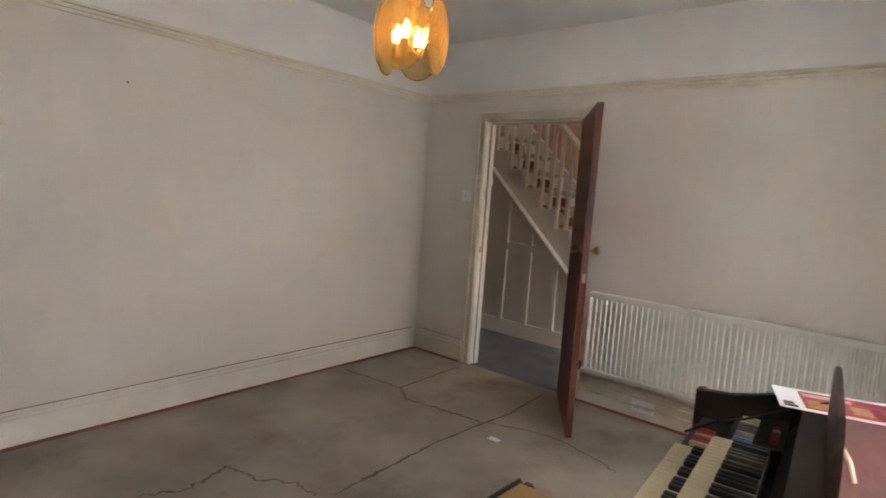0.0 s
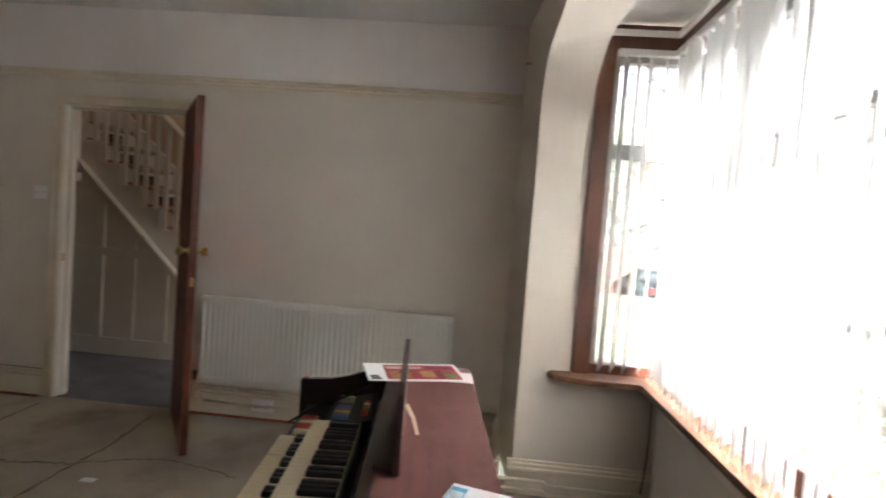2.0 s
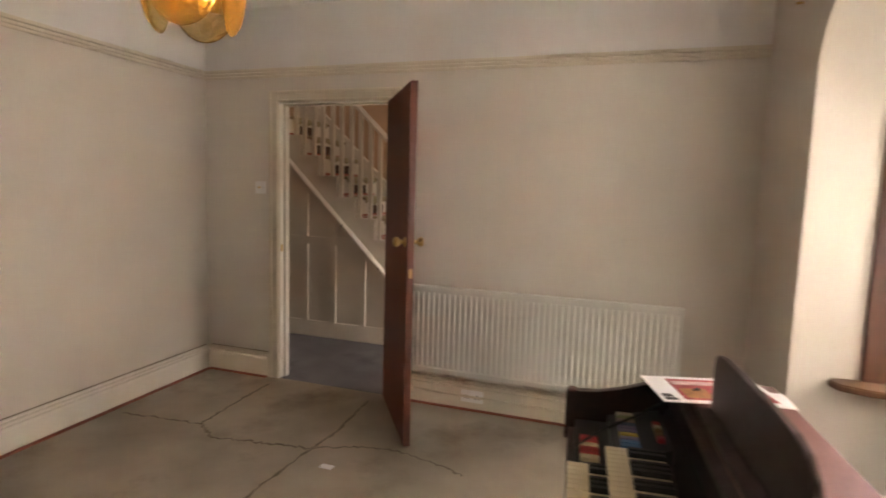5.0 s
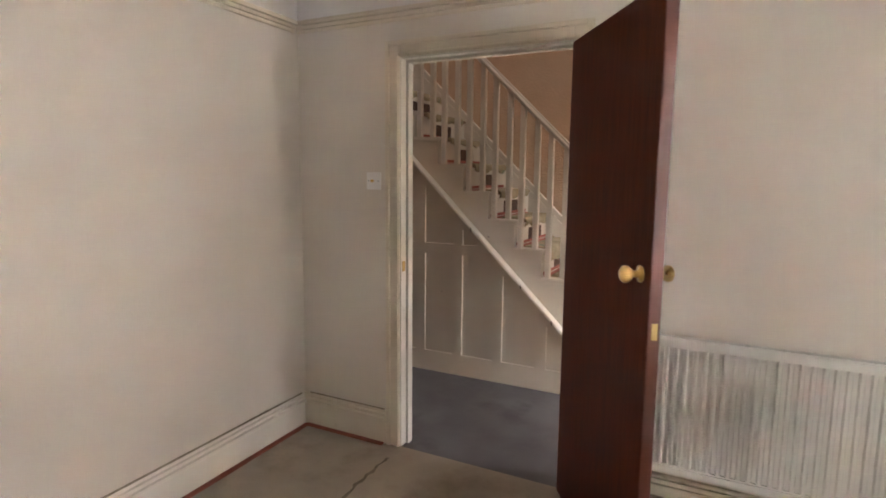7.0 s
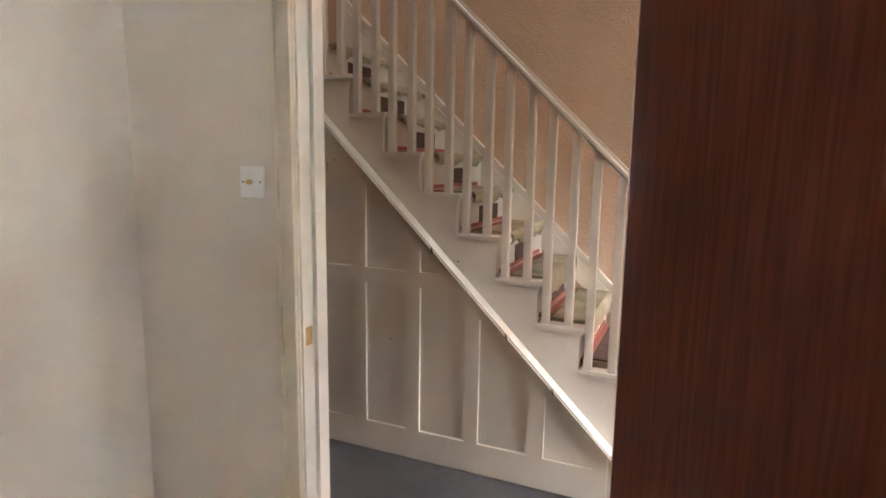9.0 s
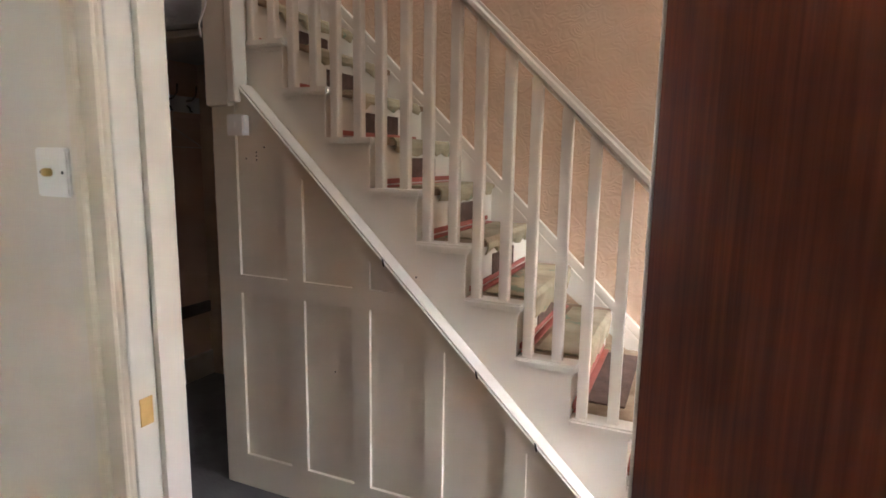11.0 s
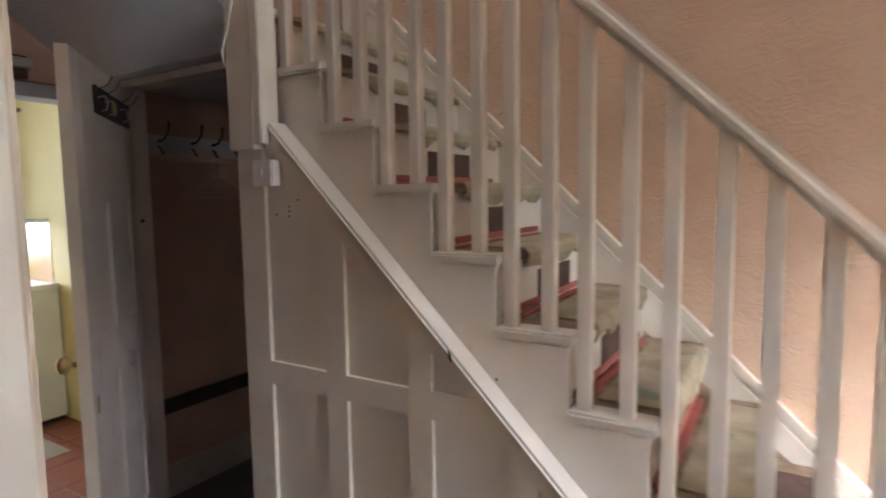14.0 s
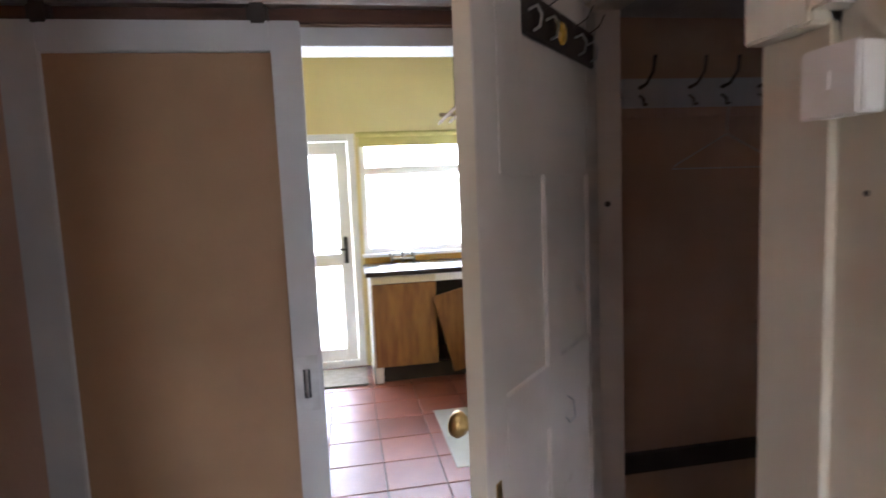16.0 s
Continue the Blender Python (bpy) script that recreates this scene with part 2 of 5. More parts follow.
def emboss(m, scale, strength):
    """A raised scrolling pattern, as on embossed wallpaper."""
    nt = m.node_tree
    tc, nz, add, vo, bp = [nt.nodes.new(k) for k in ("ShaderNodeTexCoord", "ShaderNodeTexNoise", "ShaderNodeMixRGB", "ShaderNodeTexVoronoi", "ShaderNodeBump")]
    nz.inputs["Scale"].default_value = scale * 0.6
    add.blend_type, add.inputs[0].default_value = "ADD", 0.10
    vo.feature = "SMOOTH_F1"
    vo.inputs["Scale"].default_value = scale
    ml = nt.nodes.new("ShaderNodeMath")
    ml.operation = "PINGPONG"
    ml.inputs[1].default_value = 0.11
    nt.links.new(tc.outputs["Object"], nz.inputs[0])
    nt.links.new(tc.outputs["Object"], add.inputs[1])
    nt.links.new(nz.outputs["Color"], add.inputs[2])
    nt.links.new(add.outputs[0], vo.inputs[0])
    nt.links.new(vo.outputs["Distance"], ml.inputs[0])
    nt.links.new(ml.outputs[0], bp.inputs["Height"])
    bp.inputs["Strength"].default_value, bp.inputs["Distance"].default_value = strength, 0.05
    nt.links.new(bp.outputs[0], nt.nodes["Principled BSDF"].inputs["Normal"])


emboss(M["peach"], 19.0, 0.32)
emboss(M["soffit"], 14.0, 0.30)


# ---- building helpers ----
def wmat(ob):
    return (wmat(ob.parent) @ ob.matrix_basis) if ob.parent else ob.matrix_basis.copy()


def box(bm, x0, x1, y0, y1, z0, z1, r=0.0, seg=2):
    vs = [bm.verts.new((x, y, z)) for x in (x0, x1) for y in (y0, y1) for z in (z0, z1)]
    fs = [(0, 1, 3, 2), (4, 6, 7, 5), (0, 4, 5, 1), (2, 3, 7, 6), (0, 2, 6, 4), (1, 5, 7, 3)]
    faces = [bm.faces.new([vs[i] for i in f]) for f in fs]
    if r:
        edges = list({e for f in faces for e in f.edges})
        bmesh.ops.bevel(bm, geom=edges, offset=r, segments=seg, affect="EDGES", clamp_overlap=True)
    return bm


def prism(bm, pts, axis, a, b):
    """A polygon of (u, v) points pushed along an axis from a to b; x: (y, z), y: (x, z), z: (x, y)."""
    def at(u, v, w):
        return {"x": (w, u, v), "y": (u, w, v), "z": (u, v, w)}[axis]
    lo = [bm.verts.new(at(u, v, a)) for u, v in pts]
    hi = [bm.verts.new(at(u, v, b)) for u, v in pts]
    n = len(pts)
    bm.faces.new(lo), bm.faces.new(list(reversed(hi)))
    for i in range(n):
        bm.faces.new((lo[i], hi[i], hi[(i + 1) % n], lo[(i + 1) % n]))
    return bm


def tube(bm, pts, r, seg=8):
    rings = []
    pts = [Vector(p) for p in pts]
    for i, p in enumerate(pts):
        d = (pts[min(i + 1, len(pts) - 1)] - pts[max(i - 1, 0)]).normalized()
        u = d.orthogonal().normalized() if i == 0 else (rings[-1][1] - d * rings[-1][1].dot(d)).normalized()
        v = d.cross(u)
        rr = r[i] if isinstance(r, (list, tuple)) else r
        rings.append(([bm.verts.new(p + (u * math.cos(a) + v * math.sin(a)) * rr) for a in [2 * math.pi * k / seg for k in range(seg)]], u))
    for (a, _), (b, _) in zip(rings, rings[1:]):
        for k in range(seg):
            bm.faces.new((a[k], a[(k + 1) % seg], b[(k + 1) % seg], b[k]))
    bm.faces.new(list(reversed(rings[0][0]))), bm.faces.new(rings[-1][0])
    return bm


def lathe(bm, prof, m=None, seg=20):
    """A profile of (radius, height) turned round z, laid by the matrix m."""
    m = m or Matrix()
    rings = [[bm.verts.new(m @ Vector((r * math.cos(2 * math.pi * k / seg), r * math.sin(2 * math.pi * k / seg), h))) for k in range(seg)] for r, h in prof]
    for a, b in zip(rings, rings[1:]):
        for k in range(seg):
            bm.faces.new((a[k], a[(k + 1) % seg], b[(k + 1) % seg], b[k]))
    bm.faces.new(list(reversed(rings[0]))), bm.faces.new(rings[-1])
    return bm


def mesh_of(name, bm, material, smooth=False):
    bmesh.ops.recalc_face_normals(bm, faces=bm.faces)
    me = bpy.data.meshes.new(name)
    bm.to_mesh(me)
    bm.free()
    for m in (material if isinstance(material, (list, tuple)) else [material]):
        me.materials.append(m)
    if smooth:
        for p in me.polygons:
            p.use_smooth = True
    return me


def part(name, bm, material, parent, label="", smooth=False):
    bm.transform(wmat(parent).inverted())
    ob = new(name, mesh_of(name, bm, material, smooth))
    ob.parent = parent
    return tagged(ob, label)


def thing(name, at, label, category, group="", m=None):
    ob = new(name)
    ob.empty_display_size = 0.1
    ob.matrix_basis = m if m is not None else Matrix.Translation(at)
    return tagged(ob, label, category, group)


def whole(name, bm, material, label, category, group="", smooth=False, kind=""):
    return tagged(new(name, mesh_of(name, bm, material, smooth)), label, category, group, kind)


def structure(name, bm, material, label="", smooth=False):
    return tagged(new(name, mesh_of(name, bm, material, smooth)), label, "", "", "structure")


def B(*boxes, r=0.0):
    bm = bmesh.new()
    for b in boxes:
        box(bm, *b, r=r)
    return bm


# ---- large structure: the room ----
CEIL, RAIL = 2.66, 2.20
DX0, DX1, DH = 0.65, 1.50, 2.0
WX0, WX1, WH = DX0 - 0.022, DX1 + 0.022, DH + 0.022
structure("floor_room", B((-0.1, 3.7, -5.7, 0.0, -0.12, 0.0)), M["concrete"], "bare stained grey-brown screed floor")
structure("wall_north", B((-0.1, WX0, 0.0, 0.05, 0, RAIL), (WX1, 3.7, 0.0, 0.05, 0, RAIL), (WX0, WX1, 0.0, 0.05, WH, RAIL)), M["wall"], "cream painted papered wall")
structure("frieze_north", B((-0.1, 3.7, 0.0, 0.05, RAIL, CEIL)), M["frieze"], "white frieze above picture rail")
wall_w = structure("wall_west", B((-0.1, 0.0, -5.7, 0.0, 0, RAIL)), M["wall"], "cream painted papered wall")
frieze_w = structure("frieze_west", B((-0.1, 0.0, -5.7, 0.0, RAIL, CEIL)), M["frieze"], "white frieze above picture rail")
structure("wall_south", B((-0.1, 4.0, -5.8, -5.7, 0, CEIL)), M["wall"], "cream painted papered wall")
structure("ceiling_room", B((-0.1, 4.0, -5.7, 0.05, CEIL, CEIL + 0.1)), M["ceiling"], "off-white painted ceiling")

# east wall with the rounded opening to the bay
PY0, PY1, SPR, ARAD = -3.478, -0.66, 1.66, 0.60


def arch_wall():
    """The pier face leans in a little; the room-side arris turns over on a smaller curve than the bay side."""
    bm = bmesh.new()
    xf, xb, top = 3.765, 4.0, CEIL
    box(bm, 3.7, xb, -5.7, PY0, 0, top)
    n, m_ = 16, 8

    def side(y0, s):
        front, rear = [(y0, 0.0)], [(y0, 0.0)]
        for i in range(n + 1):
            a = math.pi / 2 * i / n
            front.append((y0 + s * 0.34 * (1 - math.cos(a)), 1.96 + 0.30 * math.sin(a)))
            rear.append((y0 + s * ARAD * (1 - math.cos(a)), SPR + ARAD * math.sin(a)))
        return front, rear

    fa, ra = side(PY1, -1)
    fb, rb = side(PY0, 1)
    front, rear = fa + fb[::-1], ra + rb[::-1]
    F = [bm.verts.new((xf, y, z)) for y, z in front]
    R = [bm.verts.new((xb, y, z)) for y, z in rear]
    FT = [bm.verts.new((xf, y, top)) for y, z in front]
    RT = [bm.verts.new((xb, y, top)) for y, z in rear]
    k = len(front)
    for i in range(k - 1):
        bm.faces.new((F[i], F[i + 1], R[i + 1], R[i]))
        if 0 < i < k - 2:
            bm.faces.new((F[i], FT[i], FT[i + 1], F[i + 1]))
            bm.faces.new((R[i], R[i + 1], RT[i + 1], RT[i]))
            bm.faces.new((FT[i], RT[i], RT[i + 1], FT[i + 1]))
    # north pier
    c = [bm.verts.new((3.7, 0.0, 0)), bm.verts.new((3.7, 0.0, top)), bm.verts.new((xb, 0.0, 0)), bm.verts.new((xb, 0.0, top))]
    bm.faces.new((c[0], c[1], FT[1], F[1], F[0]))
    bm.faces.new((c[2], R[0], R[1], RT[1], c[3]))
    bm.faces.new((c[1], c[3], RT[1], FT[1]))
    bmesh.ops.recalc_face_normals(bm, faces=bm.faces[:])
    return bm


structure("wall_east", arch_wall(), M["wall"], "cream wall with rounded opening to the bay")

# bay
BX, BZ, SZ = 4.50, 2.50, 0.68
structure("floor_bay", B((3.7, 4.62, -3.7, -0.5, -0.12, 0.0)), M["concrete"], "bare stained screed floor of the bay")
structure("wall_bay_north", B((4.0, 4.62, -0.66, -0.54, 0, SZ - 0.03), (4.0, 4.06, -0.66, -0.54, SZ - 0.03, BZ)), M["wall"], "cream wall beneath the side window")
structure("wall_bay_south", B((4.0, 4.62, -3.6, -3.48, 0, BZ)), M["wall"], "cream bay side wall")
structure("wall_bay_front", B((BX, 4.62, -3.48, -0.66, 0, SZ - 0.03)), M["wall"], "cream wall beneath the bay window")
structure("ceiling_bay", B((4.0, 4.75, -3.6, -0.5, BZ, BZ + 0.1)), M["ceiling"], "off-white bay ceiling")
structure("trim_bay_cornice", B((4.0, 4.42, -0.74, -0.715, 2.40, 2.43), (4.395, 4.42, -3.4, -0.74, 2.40, 2.43), r=0.006), M["frieze"], "white curtain rail strip")

# skirting with moulded top and red gripper strip
def skirting(bm, x0, x1, y0, y1, nx, ny):
    """A run along a wall; nx, ny point into the room."""
    for z0, z1, d in ((0.0, 0.130, 0.018), (0.130, 0.150, 0.032), (0.150, 0.170, 0.022), (0.170, 0.188, 0.012)):
        if nx:
            box(bm, min(x0, x0 + nx * d), max(x0, x0 + nx * d), y0, y1, z0, z1, r=0.003, seg=1)
        else:
            box(bm, x0, x1, min(y0, y0 + ny * d), max(y0, y0 + ny * d), z0, z1, r=0.003, seg=1)


bm = bmesh.new()
skirting(bm, 0, 0, -5.7, -0.026, 1, 0)
skirt_w = structure("baseboard_west", bm, M["skirting"], "grubby white moulded skirting")
bm = bmesh.new()
skirting(bm, 0, DX0 - 0.09, 0, 0, 0, -1)
skirting(bm, DX1 + 0.1, 3.7, 0, 0, 0, -1)
structure("baseboard_north", bm, M["trim"], "grubby cream moulded skirting")
bm = bmesh.new()
skirting(bm, 3.7, 0, -0.63, -0.026, -1, 0)
skirting(bm, 3.735, 4.0, PY1, 0, 0, -1)
skirting(bm, 4.0, 4.5, -0.66, 0, 0, -1)
structure("baseboard_bay", bm, M["trim"], "grubby cream moulded skirting")
# dark strip along the skirting tops, the moulding's shade put into colour
M["skirt_shade"] = mat("skirting_shade_line", (0.33, 0.285, 0.22), 0.95, (0.24, 0.20, 0.15), 12, 7)
shade_line_w = structure("trim_shade_line_west", B((0.0005, 0.0135, -5.6, -0.04, 0.1885, 0.1905)), M["skirt_shade"], "painted shade line along the skirting top")
structure("trim_shade_line", B((0.04, DX0 - 0.1, -0.0135, -0.0005, 0.1885, 0.1905)), M["skirt_shade"], "painted shade line along the skirting top")
grip_w = structure("trim_gripper_west", B((0.017, 0.045, -5.6, -0.03, 0.0005, 0.008)), M["gripper"], "red carpet gripper strip")
structure("trim_gripper", B((0.03, DX0 - 0.1, -0.045, -0.017, 0.0005, 0.008), (DX1 + 0.12, 3.6, -0.045, -0.017, 0.0005, 0.008)), M["gripper"], "red carpet gripper strip")

# picture rail
def rail(bm, x0, x1, y0, y1, nx, ny):
    for z0, z1, d in ((2.175, 2.195, 0.010), (2.195, 2.215, 0.018), (2.215, 2.232, 0.030), (2.232, 2.24, 0.022)):
        if nx:
            box(bm, min(x0, x0 + nx * d), max(x0, x0 + nx * d), y0, y1, z0, z1, r=0.003, seg=1)
        else:
            box(bm, x0, x1, min(y0, y0 + ny * d), max(y0, y0 + ny * d), z0, z1, r=0.003, seg=1)


bm = bmesh.new()
rail(bm, 0, 0, -5.7, -0.032, 1, 0)
rail_w = structure("trim_picture_rail_west", bm, M["trim"], "cream moulded picture rail")
for o in (wall_w, frieze_w, skirt_w, shade_line_w, grip_w, rail_w):
    o.matrix_basis = pose(0, 0, 0, 0, 0, 2.2) @ o.matrix_basis
bm = bmesh.new()
rail(bm, 0, 3.7, 0, 0, 0, -1)
structure("trim_picture_rail", bm, M["trim"], "cream moulded picture rail")

# door lining and architraves
bm = bmesh.new()
for x0, x1 in ((DX0 - 0.022, DX0), (DX1, DX1 + 0.022)):
    box(bm, x0, x1, -0.004, 0.114, 0, DH + 0.022, r=0.002, seg=1)
box(bm, DX0, DX1, -0.004, 0.114, DH, DH + 0.022, r=0.002, seg=1)
box(bm, DX0, DX0 + 0.014, 0.046, 0.085, 0, DH)
box(bm, DX0 + 0.014, DX1, 0.046, 0.085, DH - 0.014, DH)
structure("trim_door_lining", bm, M["white_gloss"], "chipped white door lining")
bm = bmesh.new()
for y, s in ((0.0, -1), (0.11, 1)):
    for w0, w1, d in ((0.006, 0.085, 0.014), (0.060, 0.082, 0.024), (0.010, 0.024, 0.020)):
        ya, yb = sorted((y, y + s * d))
        box(bm, DX0 - w1, DX0 - w0 - (0.012 if s > 0 and w0 < 0.03 else 0), ya, yb, 0, DH + w1, r=0.003, seg=1)
        box(bm, DX1 + w0, DX1 + w1, ya, yb, 0, DH + w1, r=0.003, seg=1)
        box(bm, DX0 - w0, DX1 + w0, ya, yb, DH + w0, DH + w1, r=0.003, seg=1)
structure("trim_architrave", bm, M["trim"], "cream moulded architrave")

# ---- the hall ----
HN, HW, HE, HTOP = 2.06, -1.33, 3.75, 5.0
structure("floor_hall", B((HW, HE, 0.0, HN + 0.1, -0.12, -0.004), (HW, -0.1, -1.6, 0.0, -0.12, -0.004)), M["screed"], "dusty dark grey hall screed")
structure("wall_hall_south", B((-0.13, WX0, 0.05, 0.11, 0, CEIL), (WX1, HE, 0.05, 0.11, 0, CEIL), (WX0, WX1, 0.05, 0.11, WH, CEIL), (-0.13, HE, 0.05, 0.11, CEIL + 0.1, HTOP), (-0.13, HE, 0.06, 0.11, CEIL, CEIL + 0.1), (-0.13, -0.101, -1.6, 0.05, 0, CEIL)), M["pink_wall"], "pinkish papered hall wall")
structure("wall_stair", B((-2.6, HE, HN, HN + 0.1, 0, HTOP)), M["peach"], "peach embossed wallpaper")
# unseen end wall; its opening is assumed, for the fill lamp
structure("wall_hall_east", B((HE, HE + 0.1, 0.11, 0.34, 0, HTOP), (HE, HE + 0.1, 1.1, HN, 0, HTOP), (HE, HE + 0.1, 0.34, 1.1, 2.02, HTOP), (HE, HE + 0.1, 0.34, 1.1, 0, 0.48)), M["peach"], "peach embossed wallpaper")
structure("wall_hall_west", B((HW - 0.1, HW, 1.2, HN, 0, HTOP), (HW - 0.1, HW, -1.6, 1.2, 1.96, HTOP), (HW - 0.1, HW, -1.6, -0.36, 0, 1.96)), M["cup_wall"], "brownish pink hall end wall")
# unseen wall, added to keep sky light off the top of the stairs
structure("wall_sky_stop", B((HW - 0.1, -0.13, 0.0, 0.05, 2.65, HTOP)), M["pink_wall"], "unseen pinkish wall that stops sky light")
structure("wall_hall_end_south", B((HW - 0.1, -0.101, -1.7, -1.6, 0, CEIL)), M["pink_wall"], "pinkish hall wall")
structure("ceiling_hall", B((1.9, HE, 0.11, 1.3, 2.55, 2.65), (HW, -0.13, -1.6, 0.0, 2.55, 2.65)), M["ceiling"], "off-white hall ceiling")
structure("ceiling_upper", B((-2.6, HE + 0.1, -0.1, HN + 0.1, HTOP, HTOP + 0.1)), M["ceiling"], "off-white upper ceiling")

# sloping soffit under the turning flight
bm = bmesh.new()
prism(bm, [(1.21, 1.99), (0.11, 2.83), (0.11, 2.93), (1.21, 2.09)], "x", HW, -0.27)
prism(bm, [(1.21, 1.99), (1.21, 2.09), (HN, 2.09), (HN, 1.99)], "x", HW, -0.27)
structure("ceiling_soffit", bm, M["soffit"], "grey textured sloping soffit under the flight")

# ---- the kitchen, laid out from an origin of its own ----
KX, KF, KY0, KY1 = -4.5, -0.07, -0.9, 1.72
KO = Vector((0.2, 0.05, 0.06))
KW_ = HW - KO.x - 0.1
_before = set(bpy.data.objects)
structure("floor_kitchen", B((KX - 0.1, KW_, KY0 - 0.1, KY1 + 0.1, KF - 0.12, KF - 0.012)), M["grout"], "dark grouted kitchen floor")
structure("wall_kitchen_end", B((KX - 0.1, KX, KY0, -0.29, KF, 2.5), (KX - 0.1, KX, 0.59, 0.62, KF, 2.5), (KX - 0.1, KX, 1.56, KY1, KF, 2.5), (KX - 0.1, KX, -0.29, 0.59, 1.88, 2.5), (KX - 0.1, KX, 0.62, 1.56, KF, 0.88), (KX - 0.1, KX, 0.62, 1.56, 1.88, 2.5)), M["yellow"], "pale yellow kitchen wall")
structure("wall_kitchen_north", B((KX - 0.1, KW_, KY1, KY1 + 0.1, KF, 2.5)), M["yellow"], "pale yellow kitchen wall")
structure("wall_kitchen_south", B((KX - 0.1, KW_, KY0 - 0.1, KY0, KF, 2.5)), M["yellow"], "pale yellow kitchen wall")
structure("wall_kitchen_hall", B((KW_ - 0.05, KW_, 1.15, KY1, KF, 2.5), (KW_ - 0.05, KW_, -0.9, 1.15, 1.90, 2.5), (KW_ - 0.05, KW_, KY0, -0.41, KF, 1.90)), M["yellow"], "pale yellow kitchen wall")
structure("ceiling_kitchen", B((KX - 0.1, KW_, KY0 - 0.1, KY1 + 0.1, 2.5, 2.6)), M["ceiling"], "off-white kitchen ceiling")
for o in set(bpy.data.objects) - _before:
    o.matrix_basis = Matrix.Translation(KO) @ o.matrix_basis


# ---- the staircase ----
RISE, GO, SY = 0.1893, 0.1972, 1.19
NX4 = 1.233


def nose(j):
    return NX4 + GO * (4 - j)


stair = thing("staircase", (0.6, 1.7, 0), "white painted closed staircase with worn carpet remnants", "staircase")
for j in range(1, 12):
    x1, x0 = nose(j) - 0.02, HW if j == 11 else nose(j + 1) - 0.02
    part("riser", B((x1 - 0.018, x1, SY + 0.03, HN, RISE * (j - 1), RISE * j - 0.025)), M["white_gloss"], stair)
    part("tread", B((x0 - 0.0, x1 + 0.02, SY - 0.012, HN, RISE * j - 0.025, RISE * j), r=0.006), M["tread_wood"], stair)
    part("tread_end", B((x0 - 0.0, x1 + 0.022, SY - 0.014, SY + 0.07, RISE * j - 0.0265, RISE * j + 0.002), r=0.007), M["white_gloss"], stair)
    part("scotia", B((x0 + 0.02, x1 + 0.006, SY, SY + 0.02, RISE * j - 0.045, RISE * j - 0.026), r=0.004), M["white_gloss"], stair)
# cut string under the tread ends
pts = [(nose(1) - 0.02, 0.0)]
for j in range(1, 12):
    pts += [(nose(j) - 0.02, RISE * j - 0.026), ((nose(j + 1) - 0.02) if j < 11 else -0.27, RISE * j - 0.026)]
pts += [(-0.27, 1.60), (1.42, 0.0)]
part("string", prism(bmesh.new(), pts, "y", SY + 0.005, SY + 0.03), M["white_gloss"], stair)
# wall string with moulded top
a, b = (2.0, RISE * (4 + (NX4 - 2.0) / GO) + 0.012), (-0.6, RISE * (4 + (NX4 + 0.6) / GO) + 0.03)
part("wall_string", prism(bmesh.new(), [a, b, (b[0], b[1] - 0.4), (a[0], max(0.0, a[1] - 0.4))], "y", HN - 0.022, HN), M["white_gloss"], stair)
part("string_moulding", prism(bmesh.new(), [(a[0], a[1] + 0.03), (b[0], b[1] + 0.03), b, a], "y", HN - 0.034, HN), M["white_gloss"], stair)
part("string_moulding", prism(bmesh.new(), [(a[0], a[1] - 0.03), (b[0], b[1] - 0.03), (b[0], b[1] - 0.045), (a[0], a[1] - 0.045)], "y", HN - 0.03, HN), M["white_gloss"], stair)

# balustrade
def hand_z(x):
    return 1.629 - 0.965 * (x - 1.19)


balustrade = thing("balustrade", (0.6, SY + 0.03, 1.1), "white painted balustrade with square balusters and rounded handrail", "balustrade")
for j in range(2, 12):
    for d in (0.055, 0.159):
        x = nose(j) - 0.02 - d
        if x > 1.57 or x < -0.25:
            continue
        part("baluster", B((x - 0.0175, x + 0.0175, SY + 0.008, SY + 0.043, RISE * j, hand_z(x) - 0.05), r=0.003), M["white_gloss"], balustrade)
xa, xb = 1.592, -0.27
hr = bmesh.new()
prism(hr, [(xa, hand_z(xa)), (xb, hand_z(xb)), (xb, hand_z(xb) - 0.062), (xa, hand_z(xa) - 0.062)], "y", SY - 0.008, SY + 0.058)
bmesh.ops.bevel(hr, geom=[e for e in hr.edges if abs((e.verts[0].co - e.verts[1].co).x) > 1], offset=0.016, segments=3, affect="EDGES")
part("handrail", hr, M["white_gloss"], balustrade)
newel = part("newel_post", B((1.593, 1.677, SY - 0.016, SY + 0.068, 0.0, 1.325), r=0.005), M["white_gloss"], balustrade)
part("newel_cap", B((1.56, 1.71, SY - 0.049, SY + 0.101, 1.35, 1.38), (1.575, 1.695, SY - 0.034, SY + 0.086, 1.325, 1.35), r=0.006), M["white_gloss"], newel)
for x in (1.612, 1.635, 1.658):
    part("newel_flute", B((x - 0.006, x + 0.006, SY - 0.022, SY - 0.016, 0.25, 1.20), r=0.002), M["white_gloss"], newel)

# spandrel panelling under the flight
PYF = 1.12
def cap_lo(x):
    return 1.524 - 0.988 * x
spandrel = thing("spandrel_panelling", (0.4, PYF, 0), "cream painted recessed panelling under the stairs", "panelling")
part("back_board", prism(bmesh.new(), [(-0.27, 0.0), (1.58, 0.0), (-0.27, cap_lo(-0.27) + 0.05)], "y", PYF + 0.014, PYF + 0.024), M["panel"], spandrel)
STILES = [(-0.27, -0.155), (0.085, 0.165), (0.39, 0.465), (0.70, 0.772), (1.01, 1.088), (1.31, 1.37)]
